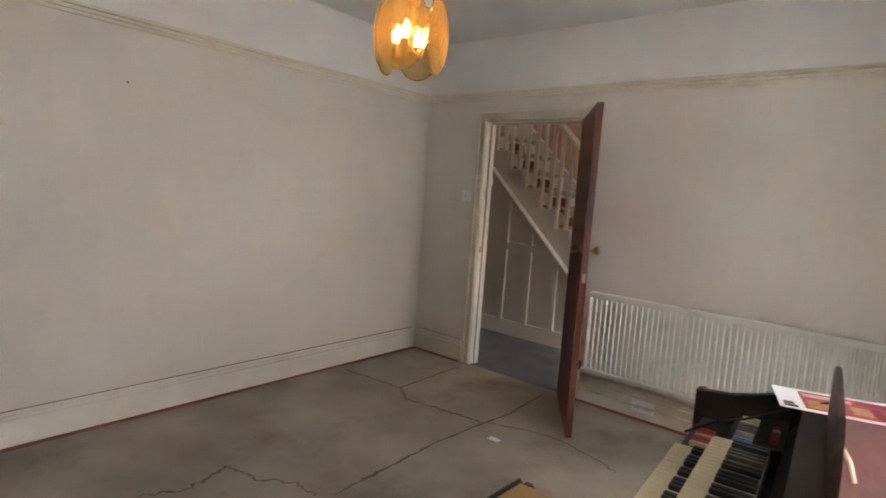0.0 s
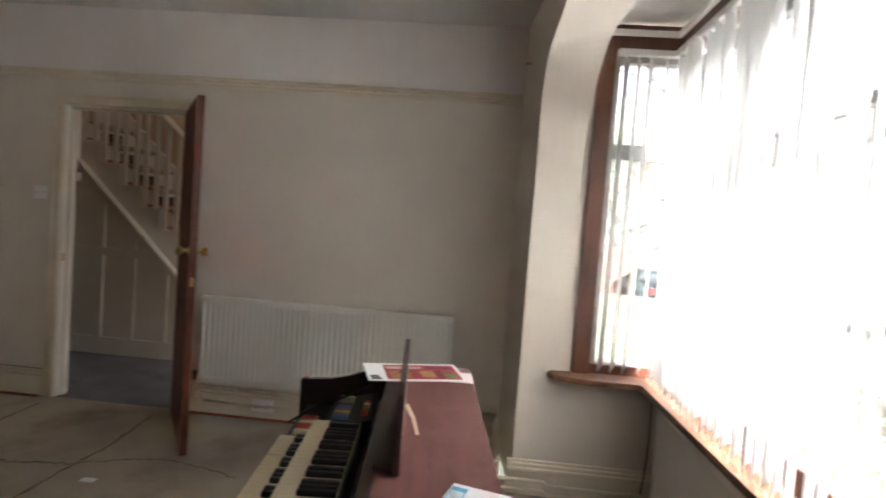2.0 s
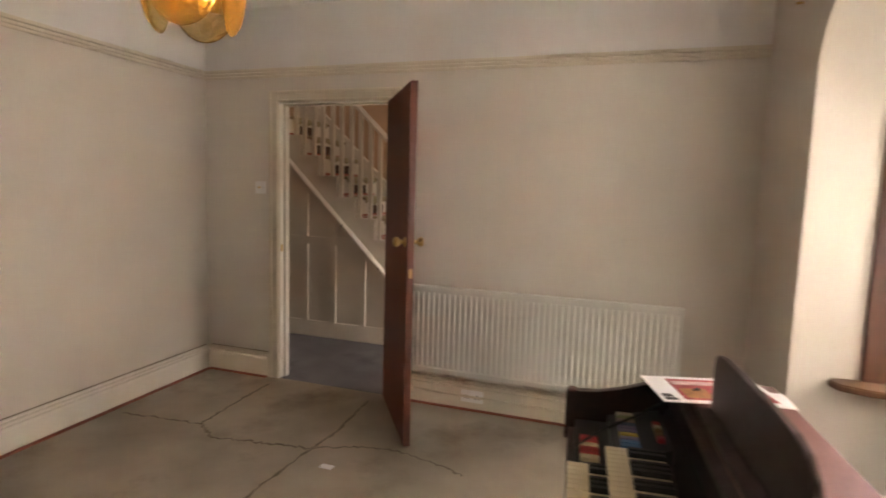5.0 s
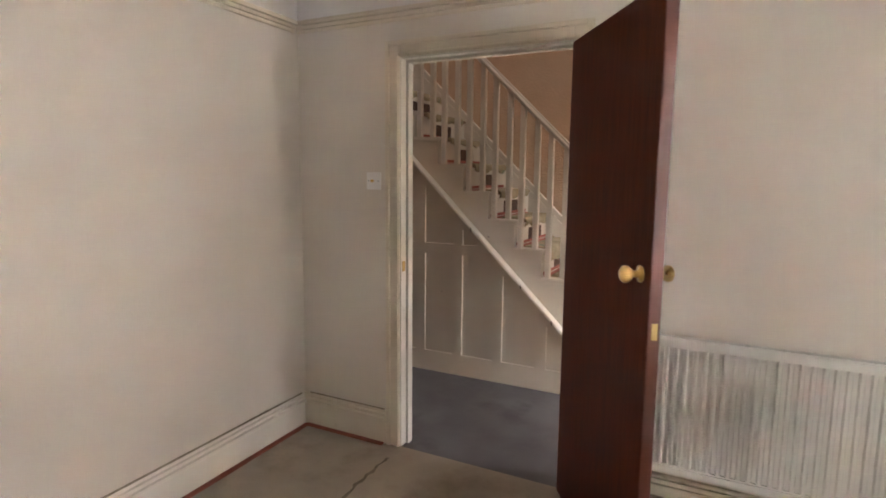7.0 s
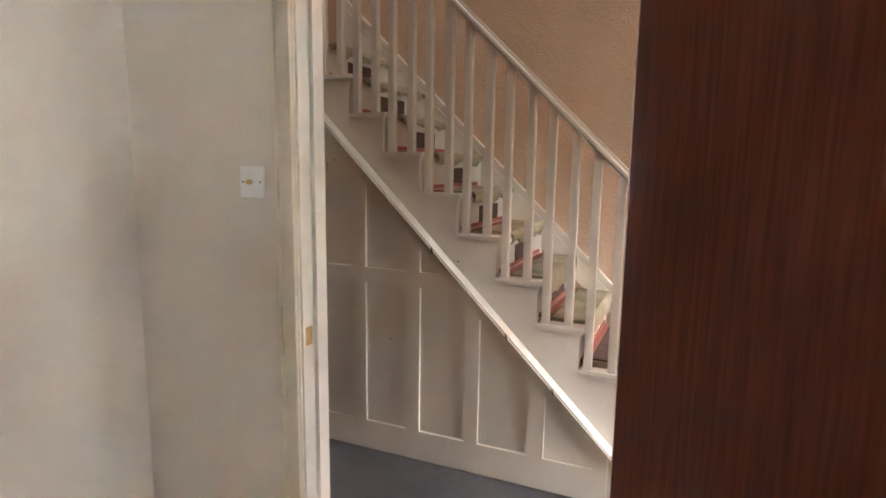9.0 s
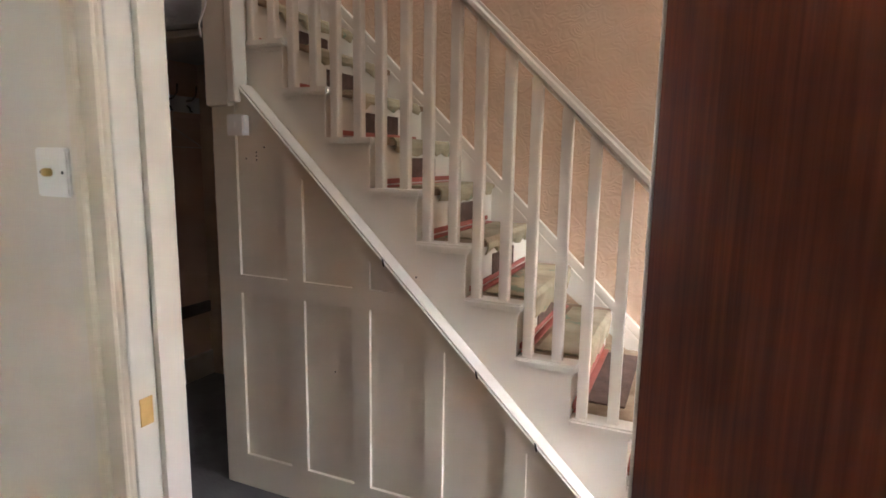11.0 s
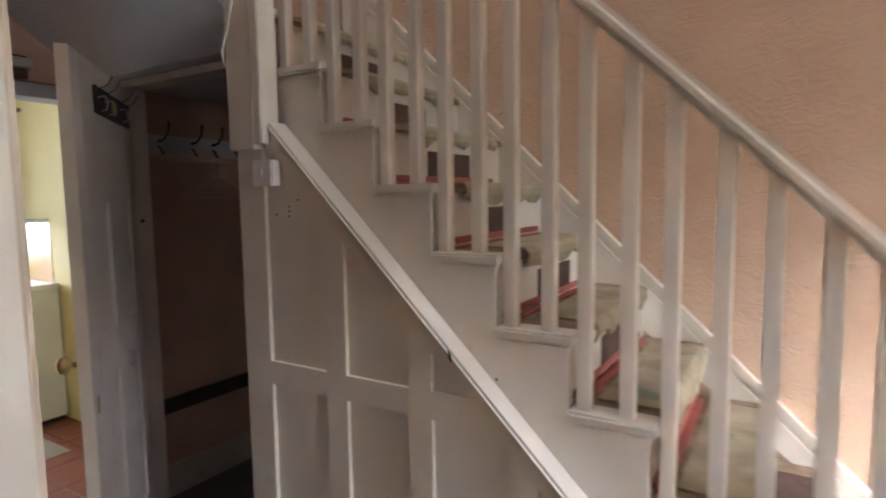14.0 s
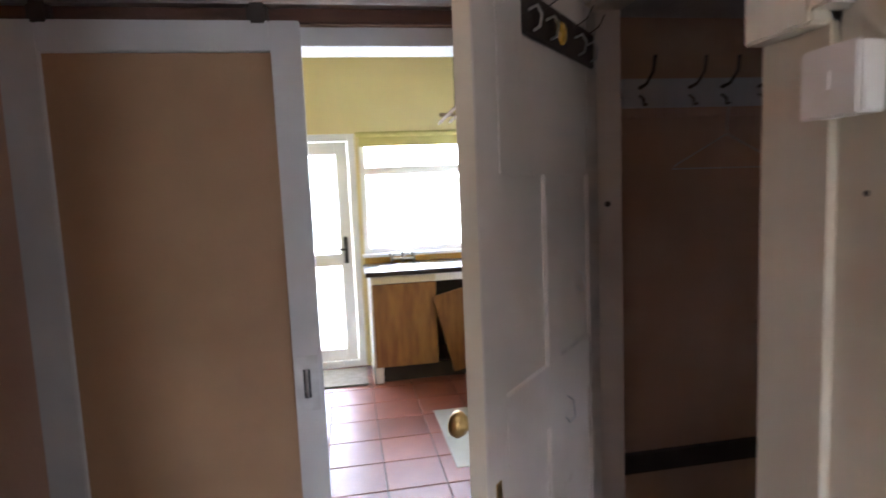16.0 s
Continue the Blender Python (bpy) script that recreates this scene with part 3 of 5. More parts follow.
for x0, x1 in STILES:
    part("stile", prism(bmesh.new(), [(x0, 0.0), (x1, 0.0), (x1, cap_lo(x1) + 0.052), (x0, cap_lo(x0) + 0.052)], "y", PYF, PYF + 0.014), M["panel"], spandrel)
for (a0, a1), (b0, b1) in zip(STILES, STILES[1:]):
    part("rail", B((a1, b0, PYF, PYF + 0.014, 0.0, min(0.15, max(0.02, cap_lo(b0))))), M["panel"], spandrel)
    if b0 < 0.75:
        q0, q1 = [min(b0, (cap_lo(0) - 0.004 - z) / 0.988) for z in (0.875, 0.952)]
        part("rail", prism(bmesh.new(), [(a1, 0.875), (q0, 0.875), (q1, 0.952), (a1, 0.952)], "y", PYF, PYF + 0.014), M["panel"], spandrel)
    z0, z1 = cap_lo(a1), cap_lo(b0)
    part("rail", prism(bmesh.new(), [(a1, z0 - 0.004), (b0, z1 - 0.004), (b0, z1 + 0.052), (a1, z0 + 0.052)], "y", PYF, PYF + 0.014), M["panel"], spandrel)
cp = bmesh.new()
xe = 1.53
prism(cp, [(-0.12, cap_lo(-0.12) + 0.05), (xe, cap_lo(xe) + 0.05), (xe, cap_lo(xe) + 0.076), (-0.12, cap_lo(-0.12) + 0.076)], "y", PYF - 0.010, SY + 0.004)
bmesh.ops.bevel(cp, geom=[e for e in cp.edges if abs((e.verts[0].co - e.verts[1].co).x) > 1], offset=0.008, segments=2, affect="EDGES")
part("capping", cp, M["white_gloss"], spandrel)
# boxed post at the head of the panelling
part("post", B((-0.272, -0.155, PYF - 0.03, PYF + 0.05, 1.635, 2.95), r=0.004), M["panel"], spandrel)
part("post_board", B((-0.155, -0.118, PYF - 0.034, PYF + 0.04, 1.65, 2.95), r=0.003), M["white_gloss"], spandrel)

# ---- door of the room ----
HXY = Vector((DX1 + 0.022, -0.028, 0))
ANG = math.degrees(math.atan2(-0.665, 0.44))
door = thing("door_room", HXY, "open flush mahogany-veneered door with brass knobs", "door", m=Matrix.Translation(HXY) @ pose(0, 0, 0, 0, 0, ANG))


def local(parent, bm):
    bm.transform(wmat(parent))
    return bm


LW = 0.79
part("leaf", local(door, B((0.0, LW, -0.02, 0.018, 0.012, 1.99), r=0.002)), M["mahogany"], door)
part("edge_lipping", local(door, B((LW, LW + 0.004, -0.02, 0.018, 0.012, 1.99), r=0.001)), M["mahogany_edge"], door, "lighter reddish lipping")
for s, y in ((-1, -0.02), (1, 0.018)):
    k = lathe(bmesh.new(), [(0.0, 0), (0.026, 0), (0.027, 0.004), (0.012, 0.008), (0.010, 0.025), (0.018, 0.032), (0.027, 0.044), (0.027, 0.056), (0.018, 0.064), (0.0, 0.066)],
              Matrix.Translation((LW - 0.065, y, 1.145)) @ Matrix.Rotation(-s * math.pi / 2, 4, "X"))
    part("knob", local(door, k), M["brass"], door, "round aged brass knob", smooth=True)
part("latch_plate", local(door, B((LW + 0.004, LW + 0.006, -0.010, 0.008, 0.955, 1.005))), M["brass"], door, "brass latch plate")

# carpet remnants, underlay and gripper strips on the stairs
random.seed(5)


def ragged(bm, x0, x1, y0, y1, z, th, drop, rag=0.02, n=12):
    """Carpet lying on a tread from x0 to its nose x1 and hanging over it by drop, with an uneven end."""
    ys = [y0 + (y1 - y0) * i / n for i in range(n + 1)]
    prof = [(x0, z), (x1 - 0.004, z), (x1 + 0.004, z - 0.008), (x1 + 0.006, z - 0.03)]
    rows = []
    for y in ys:
        d = drop + random.uniform(-rag, rag)
        rows.append([(x + random.uniform(-0.002, 0.002), y, zz) for x, zz in prof] + [(x1 - 0.004, y, z - d)])
    top = [[bm.verts.new((x, y, zz + th)) if i < 2 else bm.verts.new((x + th, y, zz)) for i, (x, y, zz) in enumerate(r)] for r in rows]
    bot = [[bm.verts.new((x, y, zz + 0.001)) if i < 2 else bm.verts.new((x + 0.001, y, zz)) for i, (x, y, zz) in enumerate(r)] for r in rows]
    m = len(prof)
    for a, b in ((top, 1), (bot, -1)):
        for r, q in zip(a, a[1:]):
            for i in range(m):
                bm.faces.new((r[i], r[i + 1], q[i + 1], q[i]))
    for i in range(m):
        bm.faces.new((top[0][i], bot[0][i], bot[0][i + 1], top[0][i + 1]))
        bm.faces.new((top[-1][i], top[-1][i + 1], bot[-1][i + 1], bot[-1][i]))
    for k in (0, m):
        for p, q, r, s in zip(top, top[1:], bot, bot[1:]):
            bm.faces.new((p[k], q[k], s[k], r[k]))
    return bm


for j in range(1, 12):
    x1 = nose(j)
    x0 = nose(j + 1) - 0.02 if j < 11 else x1 - 0.6
    z = RISE * j
    if j != 3:
        wide = (SY + (0.16 if j not in (4, 5) else 0.10), HN - 0.10)
        whole("carpet_remnant", ragged(bmesh.new(), x0 + 0.05, x1, wide[0], wide[1], z, 0.008, 0.05 if j > 5 else (0.10 if j > 2 else 0.16), 0.018), M["carpet"],
              "torn olive stair carpet piece with green motifs", "carpet", "carpet pieces on the stairs")
        whole("underlay_patch", B((x0 - 0.0005, x0 + 0.004, SY + 0.30, HN - 0.28, z + 0.03, z + RISE * 0.62)), M["underlay"], "brown underlay scrap stuck to the riser", "underlay", "underlay scraps")
    else:
        whole("underlay_patch", B((x0 + 0.03, x1 - 0.05, SY + 0.16, HN - 0.12, z + 0.0005, z + 0.008), r=0.002), M["underlay"], "dirty brown underlay scrap lying on a bare tread", "underlay", "underlay scraps")
    whole("gripper_strip", B((x0 + 0.005, x0 + 0.03, SY + 0.05, HN - 0.09, z + 0.0015, z + 0.009), r=0.001), M["red_strip"], "red-painted wooden gripper strip at the back of a tread", "gripper strip", "gripper strips")
    whole("gripper_strip", B((x0 - 0.0005, x0 + 0.007, SY + 0.05, HN - 0.09, z + 0.014, z + 0.034), r=0.001), M["red_strip"], "red-painted wooden gripper strip on a riser", "gripper strip", "gripper strips")

# ---- switches ----
def rocker(name, at, m, label, dial=False):
    sw = thing(name, at, label, "light switch", m=m)
    part("plate", local(sw, B((-0.044, 0.044, -0.009, 0.0, -0.044, 0.044), r=0.003)), M["white_plastic"], sw)
    if dial:
        part("dial", local(sw, lathe(bmesh.new(), [(0.0075, 0), (0.0075, 0.011), (0.006, 0.013), (0.0, 0.013)], pose(-0.004, -0.009, 0, 90, 0, 0))), M["brass"], sw, "small brass dial", smooth=True)
    else:
        part("rocker", local(sw, B((-0.007, 0.007, -0.014, -0.009, -0.012, 0.012), r=0.002)), M["white_plastic"], sw)
    for x in (-0.03, 0.03):
        part("screw", local(sw, lathe(bmesh.new(), [(0.003, 0), (0.003, 0.001), (0.0, 0.0012)], pose(x, -0.009, 0, 90, 0, 0), seg=8)), M["dark_plastic"], sw)
    return sw


rocker("dimmer_switch", None, Matrix.Translation((0.488, 0.0, 1.405)), "square white plastic dimmer switch on cream wall", True)
hs = thing("hall_switch", (-0.115, PYF - 0.002, 1.56), "surface-mounted white light switch box on the panelling", "light switch")
part("back_box", B((-0.155, -0.077, PYF - 0.034, PYF - 0.001, 1.52, 1.598), r=0.003), M["white_plastic"], hs)
part("plate", B((-0.157, -0.075, PYF - 0.041, PYF - 0.034, 1.518, 1.60), r=0.003), M["white_plastic"], hs)
part("rocker", B((-0.123, -0.109, PYF - 0.045, PYF - 0.041, 1.548, 1.572), r=0.002), M["white_plastic"], hs)

# cable dangling by the post
whole("loose_cable", tube(bmesh.new(), [(-0.215, 1.08, 2.6), (-0.21, 1.075, 2.35), (-0.215, 1.08, 2.10), (-0.235, 1.075, 2.01), (-0.28, 1.085, 1.95), (-0.285, 1.095, 1.90)], 0.004, 6), M["white_plastic"], "thin white cable hanging beside the post", "cable", smooth=True)

# striker plate in the door lining
whole("strike_plate", B((DX0 + 0.0005, DX0 + 0.003, 0.008, 0.034, 0.945, 0.998)), M["brass"], "brass strike plate on the white door lining", "strike plate")

# ---- radiators ----
def radiator(name, m, length, height, label, flutes):
    """Built along x from 0, its back to +y."""
    r = thing(name, None, label, "radiator", m=m)
    bm = bmesh.new()
    pitch = length / flutes
    prof = []
    for i in range(flutes):
        a = i * pitch
        prof += [(a + pitch * 0.05, -0.060), (a + pitch * 0.30, -0.060), (a + pitch * 0.42, -0.048), (a + pitch * 0.85, -0.048), (a + pitch * 0.97, -0.060)]
    front = [[bm.verts.new((x, y, z)) for x, y in prof] for z in (0.035, height - 0.035)]
    for i in range(len(prof) - 1):
        bm.faces.new((front[0][i], front[0][i + 1], front[1][i + 1], front[1][i]))
    part("fluted_panel", local(r, bm), M["radiator"], r)
    part("back_panel", local(r, B((0.0, length, -0.047, -0.028, 0.0, height), r=0.004)), M["radiator"], r)
    part("top_grille", local(r, B((-0.006, length + 0.006, -0.072, -0.020, height - 0.034, height + 0.006), r=0.006)), M["radiator"], r)
    part("bottom_rail", local(r, B((0.0, length, -0.064, -0.028, 0.0, 0.036), r=0.006)), M["radiator"], r)
    for x in (0.0, length):
        part("side_panel", local(r, B((x - 0.006, x + 0.004, -0.068, -0.02, 0.03, height - 0.03), r=0.002)), M["radiator"], r)
    for x in (length * 0.12, length * 0.88):
        part("bracket", local(r, B((x - 0.015, x + 0.015, -0.03, 0.0, 0.1, height - 0.1))), M["radiator"], r)
    return r


radiator("radiator", Matrix.Translation((1.725, -0.03, 0.24)), 1.64, 0.565, "long white fluted panel radiator on the cream wall", 46)
radiator("bay_radiator", Matrix.Translation((4.485, -0.90, 0.09)) @ pose(0, 0, 0, 0, 0, -90), 2.2, 0.53, "long cream panel radiator beneath the bay window", 60)
valve = thing("radiator_valve", (1.68, -0.09, 0.27), "brass radiator valve with pipe tail", "valve")
part("body", lathe(bmesh.new(), [(0.012, 0), (0.014, 0.02), (0.010, 0.03), (0.016, 0.034), (0.016, 0.055), (0.010, 0.06)], Matrix.Translation((1.69, -0.09, 0.25))), M["dark_plastic"], valve, smooth=True)
part("pipe", tube(bmesh.new(), [(1.72, -0.09, 0.265), (1.69, -0.09, 0.26), (1.685, -0.088, 0.20), (1.69, -0.07, 0.13), (1.74, -0.05, 0.10)], 0.0075), M["trim"], valve, smooth=True)
whole("heating_pipe", tube(bmesh.new(), [(1.70, -0.045, 0.205), (2.4, -0.045, 0.2), (3.66, -0.045, 0.2)], 0.0085), M["trim"], "cream-painted heating pipe along the skirting", "pipe", "heating pipes", smooth=True)
whole("heating_pipe", tube(bmesh.new(), [(1.74, -0.045, 0.10), (2.4, -0.045, 0.095), (3.62, -0.045, 0.09)], 0.0085), M["trim"], "cream-painted heating pipe along the skirting", "pipe", "heating pipes", smooth=True)
for z in (0.10, 0.05):
    whole("heating_pipe", tube(bmesh.new(), [(3.655, -0.2, z), (3.655, -0.66, z), (3.66, -0.71, z), (3.70, -0.725, z), (3.93, -0.725, z), (3.95, -0.725, z - 0.02), (4.42, -0.725, z - 0.02)], 0.009), M["trim"], "cream-painted heating pipe round the bay pier", "pipe", "heating pipes", smooth=True)

# double socket on the skirting
sk = thing("double_socket", (2.14, -0.017, 0.1), "white double socket on the skirting", "socket")
part("plate", B((2.066, 2.214, -0.034, -0.018, 0.055, 0.141), r=0.003), M["white_plastic"], sk)
for x in (2.105, 2.175):
    part("switch", B((x - 0.006, x + 0.006, -0.037, -0.034, 0.112, 0.130), r=0.001), M["white_plastic"], sk)
    for dx, dz in ((0, 0.018), (-0.011, -0.004), (0.011, -0.004)):
        part("pin_hole", B((x + dx - 0.003, x + dx + 0.003, -0.0345, -0.034, 0.085 + dz - 0.003, 0.085 + dz + 0.004)), M["dark_plastic"], sk)

# ---- pendant light ----
LX, LY = 1.86, -2.12
pend = thing("pendant_light", (LX, LY, CEIL), "brass pendant with four amber bubbled glass discs, lit", "pendant light")
part("ceiling_rose", lathe(bmesh.new(), [(0.055, CEIL), (0.055, CEIL - 0.012), (0.03, CEIL - 0.035), (0.0, CEIL - 0.035)], Matrix.Translation((LX, LY, 0))), M["brass"], pend, smooth=True)
part("stem", lathe(bmesh.new(), [(0.007, 2.63), (0.007, 2.20), (0.018, 2.19), (0.018, 2.08), (0.008, 2.06), (0.008, 1.98), (0.014, 1.97), (0.010, 1.955), (0.004, 1.94)], Matrix.Translation((LX, LY, 0)), 14), M["brass"], pend, smooth=True)
for i in range(4):
    a = radians(25 + 90 * i)
    d = Vector((math.cos(a), math.sin(a), 0))
    c = Vector((LX, LY, 2.01)) + d * 0.112
    m = Matrix.Translation(c) @ Matrix.Rotation(a, 4, "Z") @ Matrix.Rotation(radians(90), 4, "Y")
    prof = [(0.004, 0.026), (0.03, 0.025), (0.06, 0.020), (0.085, 0.010), (0.10, -0.004), (0.104, -0.012), (0.100, -0.012), (0.083, 0.003), (0.06, 0.013), (0.03, 0.018), (0.004, 0.019)]
    bm = lathe(bmesh.new(), prof, m @ Matrix.Diagonal((1.42, 1.0, 1.0, 1.0)), 36)
    part("glass_shade", bm, M["bubble_glass"], pend, "amber bubbled glass disc", smooth=True)
    e = Vector((LX, LY, 1.935)) + d * 0.06
    part("arm", tube(bmesh.new(), [(LX, LY, 1.97), Vector((LX, LY, 1.945)) + d * 0.02, Vector((LX, LY, 1.93)) + d * 0.04, e], 0.004, 6), M["brass"], pend, smooth=True)
    part("lamp_holder", lathe(bmesh.new(), [(0.012, -0.01), (0.013, 0.0), (0.013, 0.05), (0.011, 0.052)], Matrix.Translation(e), 12), M["brass"], pend, smooth=True)
    part("bulb", lathe(bmesh.new(), [(0.008, 0.05), (0.016, 0.065), (0.018, 0.08), (0.012, 0.105), (0.003, 0.125)], Matrix.Translation(e), 12), M["bulb"], pend, "glowing candle bulb", smooth=True)

# ---- floor marks of the room: old joints, cracks and dropped scraps ----
def ribbon(pts, w, z=0.0015, n=10, jit=0.012):
    bm = bmesh.new()
    path = []
    for (ax, ay), (bx_, by_) in zip(pts, pts[1:]):
        for i in range(n):
            f = i / n
            path.append(Vector((ax + (bx_ - ax) * f, ay + (by_ - ay) * f, 0)))
    path.append(Vector((*pts[-1], 0)))
    prev = None
    for i, p in enumerate(path):
        d = (path[min(i + 1, len(path) - 1)] - path[max(i - 1, 0)]).normalized()
        s = Vector((-d.y, d.x, 0))
        p = p + s * random.uniform(-jit, jit)
        k = w * random.uniform(0.5, 1.7)
        cur = [bm.verts.new((p + s * k).to_tuple()[:2] + (z,)), bm.verts.new((p - s * k).to_tuple()[:2] + (z,))]
        if prev:
            bm.faces.new((prev[0], prev[1], cur[1], cur[0]))
        prev = cur
    return bm


random.seed(11)
CRACKS = [
    ([(0.16, -0.93), (0.47, -0.89), (0.71, -0.88)], 0.01, 0.012),
    ([(0.71, -0.88), (0.67, -0.52), (0.65, -0.14)], 0.011, 0.008),
    ([(0.71, -0.88), (0.9, -0.99), (1.11, -0.95), (1.33, -0.92), (1.46, -0.9)], 0.01, 0.014),
    ([(1.45, -0.15), (1.5, -0.66), (1.48, -0.93), (1.47, -1.34), (1.5, -1.72), (1.53, -2.11)], 0.011, 0.006),
    ([(1.46, -0.9), (1.71, -0.78), (1.91, -0.74), (2.13, -0.78), (2.34, -0.86)], 0.009, 0.012),
    ([(0.98, -2.75), (1.06, -2.57), (0.99, -2.36), (0.98, -2.33)], 0.012, 0.016),
    ([(0.98, -2.33), (1.18, -2.3), (1.32, -2.18), (1.48, -2.17)], 0.01, 0.014),
]
for k, (pts, w, j) in enumerate(CRACKS):
    structure("trim_floor_crack_%d" % (k + 1), ribbon(pts, w * 0.65, 0.0015 + 0.0002 * k, 12, j), M["crack"], "dirty crack in the screed")

# screw holes and paint chips on the panelling
hole = mesh_of("screw_hole", lathe(bmesh.new(), [(0.004, 0), (0.004, 0.0006), (0.0, 0.0008)], pose(0, 0, 0, 90, 0, 0), 8), M["dark_plastic"])
for x, z in ((-0.06, 1.455), (-0.06, 1.44), (-0.06, 1.425), (-0.02, 1.475), (-0.10, 1.43), (0.30, 0.60), (0.66, 1.02)):
    o = new("screw_hole", hole)
    o.parent = spandrel
    o.matrix_basis = wmat(spandrel).inverted() @ Matrix.Translation((x, PYF + (0.0 if x in (-0.10, 0.66) else 0.0135), z))
random.seed(14)
for x, dz in ((0.528, 0.078), (0.90, 0.080), (1.12, 0.078)):
    bm = bmesh.new()
    z = cap_lo(x) + dz
    prism(bm, [(x - 0.004, z), (x + 0.003, z - 0.006), (x + 0.008, z - 0.028), (x + 0.004, z - 0.034), (x - 0.002, z - 0.018)], "y", PYF - 0.0108, PYF - 0.009)
    part("paint_chip", bm, M["dark_wood"], spandrel, "dark chip in the paint")

# ---- the organ ----
OX0, OX1, OY0, OY1, OZ = 2.93, 3.535, -2.86, -1.66, 0.885
organ = thing("electric_organ", (3.25, -2.26, 0), "dark brown two-manual spinet organ with dusty reddish top", "organ")
def cheek(bm, y0, y1):
    pts = [(OX0, 0.66), (OX0, 0.815), (OX0 + 0.03, 0.818), (OX0 + 0.10, 0.822), (OX0 + 0.17, 0.838), (OX0 + 0.24, 0.862), (OX0 + 0.31, 0.876), (OX0 + 0.36, 0.878), (OX0 + 0.36, 0.66)]
    return prism(bm, pts, "y", y0, y1)


part("cheek", cheek(bmesh.new(), OY1 - 0.03, OY1), M["organ"], organ)
part("cheek", cheek(bmesh.new(), OY0, OY0 + 0.03), M["organ"], organ)
part("cheek_edge", B((OX0 + 0.005, OX0 + 0.03, OY1 - 0.034, OY1 + 0.002, 0.815, 0.824), r=0.003), M["organ_top"], organ)
part("case", B((3.24, OX1 - 0.01, OY0 + 0.01, OY1 - 0.005, 0.03, OZ - 0.022), r=0.004), M["organ"], organ)
part("top", B((3.27, OX1, OY0 - 0.005, OY1 + 0.005, OZ - 0.022, OZ), r=0.006), M["organ_top"], organ, "dusty reddish wooden top with marks")
part("key_bed", B((OX0 + 0.01, 3.24, OY0 + 0.03, OY1 - 0.03, 0.62, 0.70), r=0.004), M["organ"], organ)
part("kick_panel", B((3.18, 3.24, OY0 + 0.02, OY1 - 0.02, 0.05, 0.62), r=0.003), M["organ"], organ)
for y in (OY0 + 0.04, OY1 - 0.04):
    part("leg", B((OX0 + 0.02, OX0 + 0.08, y - 0.03, y + 0.03, 0.0, 0.62), r=0.004), M["organ"], organ)
# sloping fallboard behind the upper manual
fb = prism(bmesh.new(), [(3.205, 0.74), (3.285, 0.872), (3.30, 0.862), (3.225, 0.72)], "y", OY0 + 0.03, OY1 - 0.03)
part("fallboard", fb, M["organ"], organ)
part("tab_shelf", B((OX0 + 0.03, 3.06, -2.005, OY1 - 0.03, 0.70, 0.727), r=0.003), M["dark_plastic"], organ, "black control panel")
part("tab_shelf", prism(bmesh.new(), [(3.06, 0.70), (3.21, 0.70), (3.21, 0.785), (3.06, 0.75)], "y", -1.975, OY1 - 0.03), M["dark_plastic"], organ, "black control panel")
# manuals: one mesh for each key
KW = 0.0235
random.seed(3)
for lvl, (xa, xb, z, ystart) in enumerate(((OX0 + 0.012, OX0 + 0.125, 0.735, -2.005), (OX0 + 0.108, OX0 + 0.255, 0.778, -1.978))):
    manual = part("manual", B((xa + 0.01, xb, OY0 + 0.035, ystart, z - 0.035, z - 0.018)), M["dark_plastic"], organ)
    n = int((ystart - OY0 - 0.04) / KW)
    wm = mesh_of("white_key", box(bmesh.new(), 0, xb - xa - 0.002, -KW + 0.0012, 0, -0.017, 0.0, r=0.0015, seg=1), M["ivory"])
    bmk = mesh_of("black_key", box(bmesh.new(), 0.054, xb - xa - 0.003, -0.0075, 0.0075, -0.002, 0.013, r=0.002, seg=1), M["black_key"])
    for i in range(n):
        k = new("white_key", wm)
        k.parent = manual
        k.matrix_basis = wmat(manual).inverted() @ Matrix.Translation((xa, ystart - i * KW, z - (0.002 if random.random() < 0.06 else 0)))
        if i % 7 not in (2, 6):
            k = new("black_key", bmk)
            k.parent = manual
            k.matrix_basis = wmat(manual).inverted() @ Matrix.Translation((xa, ystart - (i + 1) * KW, z))
# coloured tabs
def tabs(xs, y, cols, z, w=0.05):
    for i, c in enumerate(cols):
        m = M.setdefault("tab" + str(c), mat("tab_plastic", c, 0.4, tuple(v * 0.8 for v in c), 20, 3))
        part("stop_tab", B((xs, xs + w, y + i * 0.025, y + i * 0.025 + 0.023, z, z + 0.014), r=0.002), m, organ)


RED, CRM, BLU, PUR, YEL, GRN = (0.55, 0.04, 0.05), (0.72, 0.62, 0.40), (0.06, 0.20, 0.45), (0.24, 0.20, 0.36), (0.66, 0.48, 0.06), (0.32, 0.38, 0.18)
tabs(2.975, -1.985, (CRM, RED, RED, CRM, RED, RED), 0.7275)
tabs(3.082, -1.955, (BLU, BLU, PUR, YEL, PUR, PUR, (0.10, 0.14, 0.26), (0.45, 0.32, 0.26), GRN, (0.62, 0.60, 0.44)), 0.758)
tabs(3.175, -1.93, (RED, (0.3, 0.15, 0.03), (0.3, 0.15, 0.03), CRM, RED), 0.780, 0.02)
part("cord", tube(bmesh.new(), [(2.96, -1.98, 0.765), (3.03, -1.93, 0.80), (3.12, -1.86, 0.82), (3.22, -1.80, 0.86), (3.30, -1.78, 0.895)], 0.004, 6), M["cable"], organ, smooth=True)

# the organ stands a little askew
_turn = Matrix.Translation((2.915, -1.66, 0)) @ Matrix.Rotation(radians(6), 4, "Z") @ Matrix.Translation((-2.93, 1.66, 0))
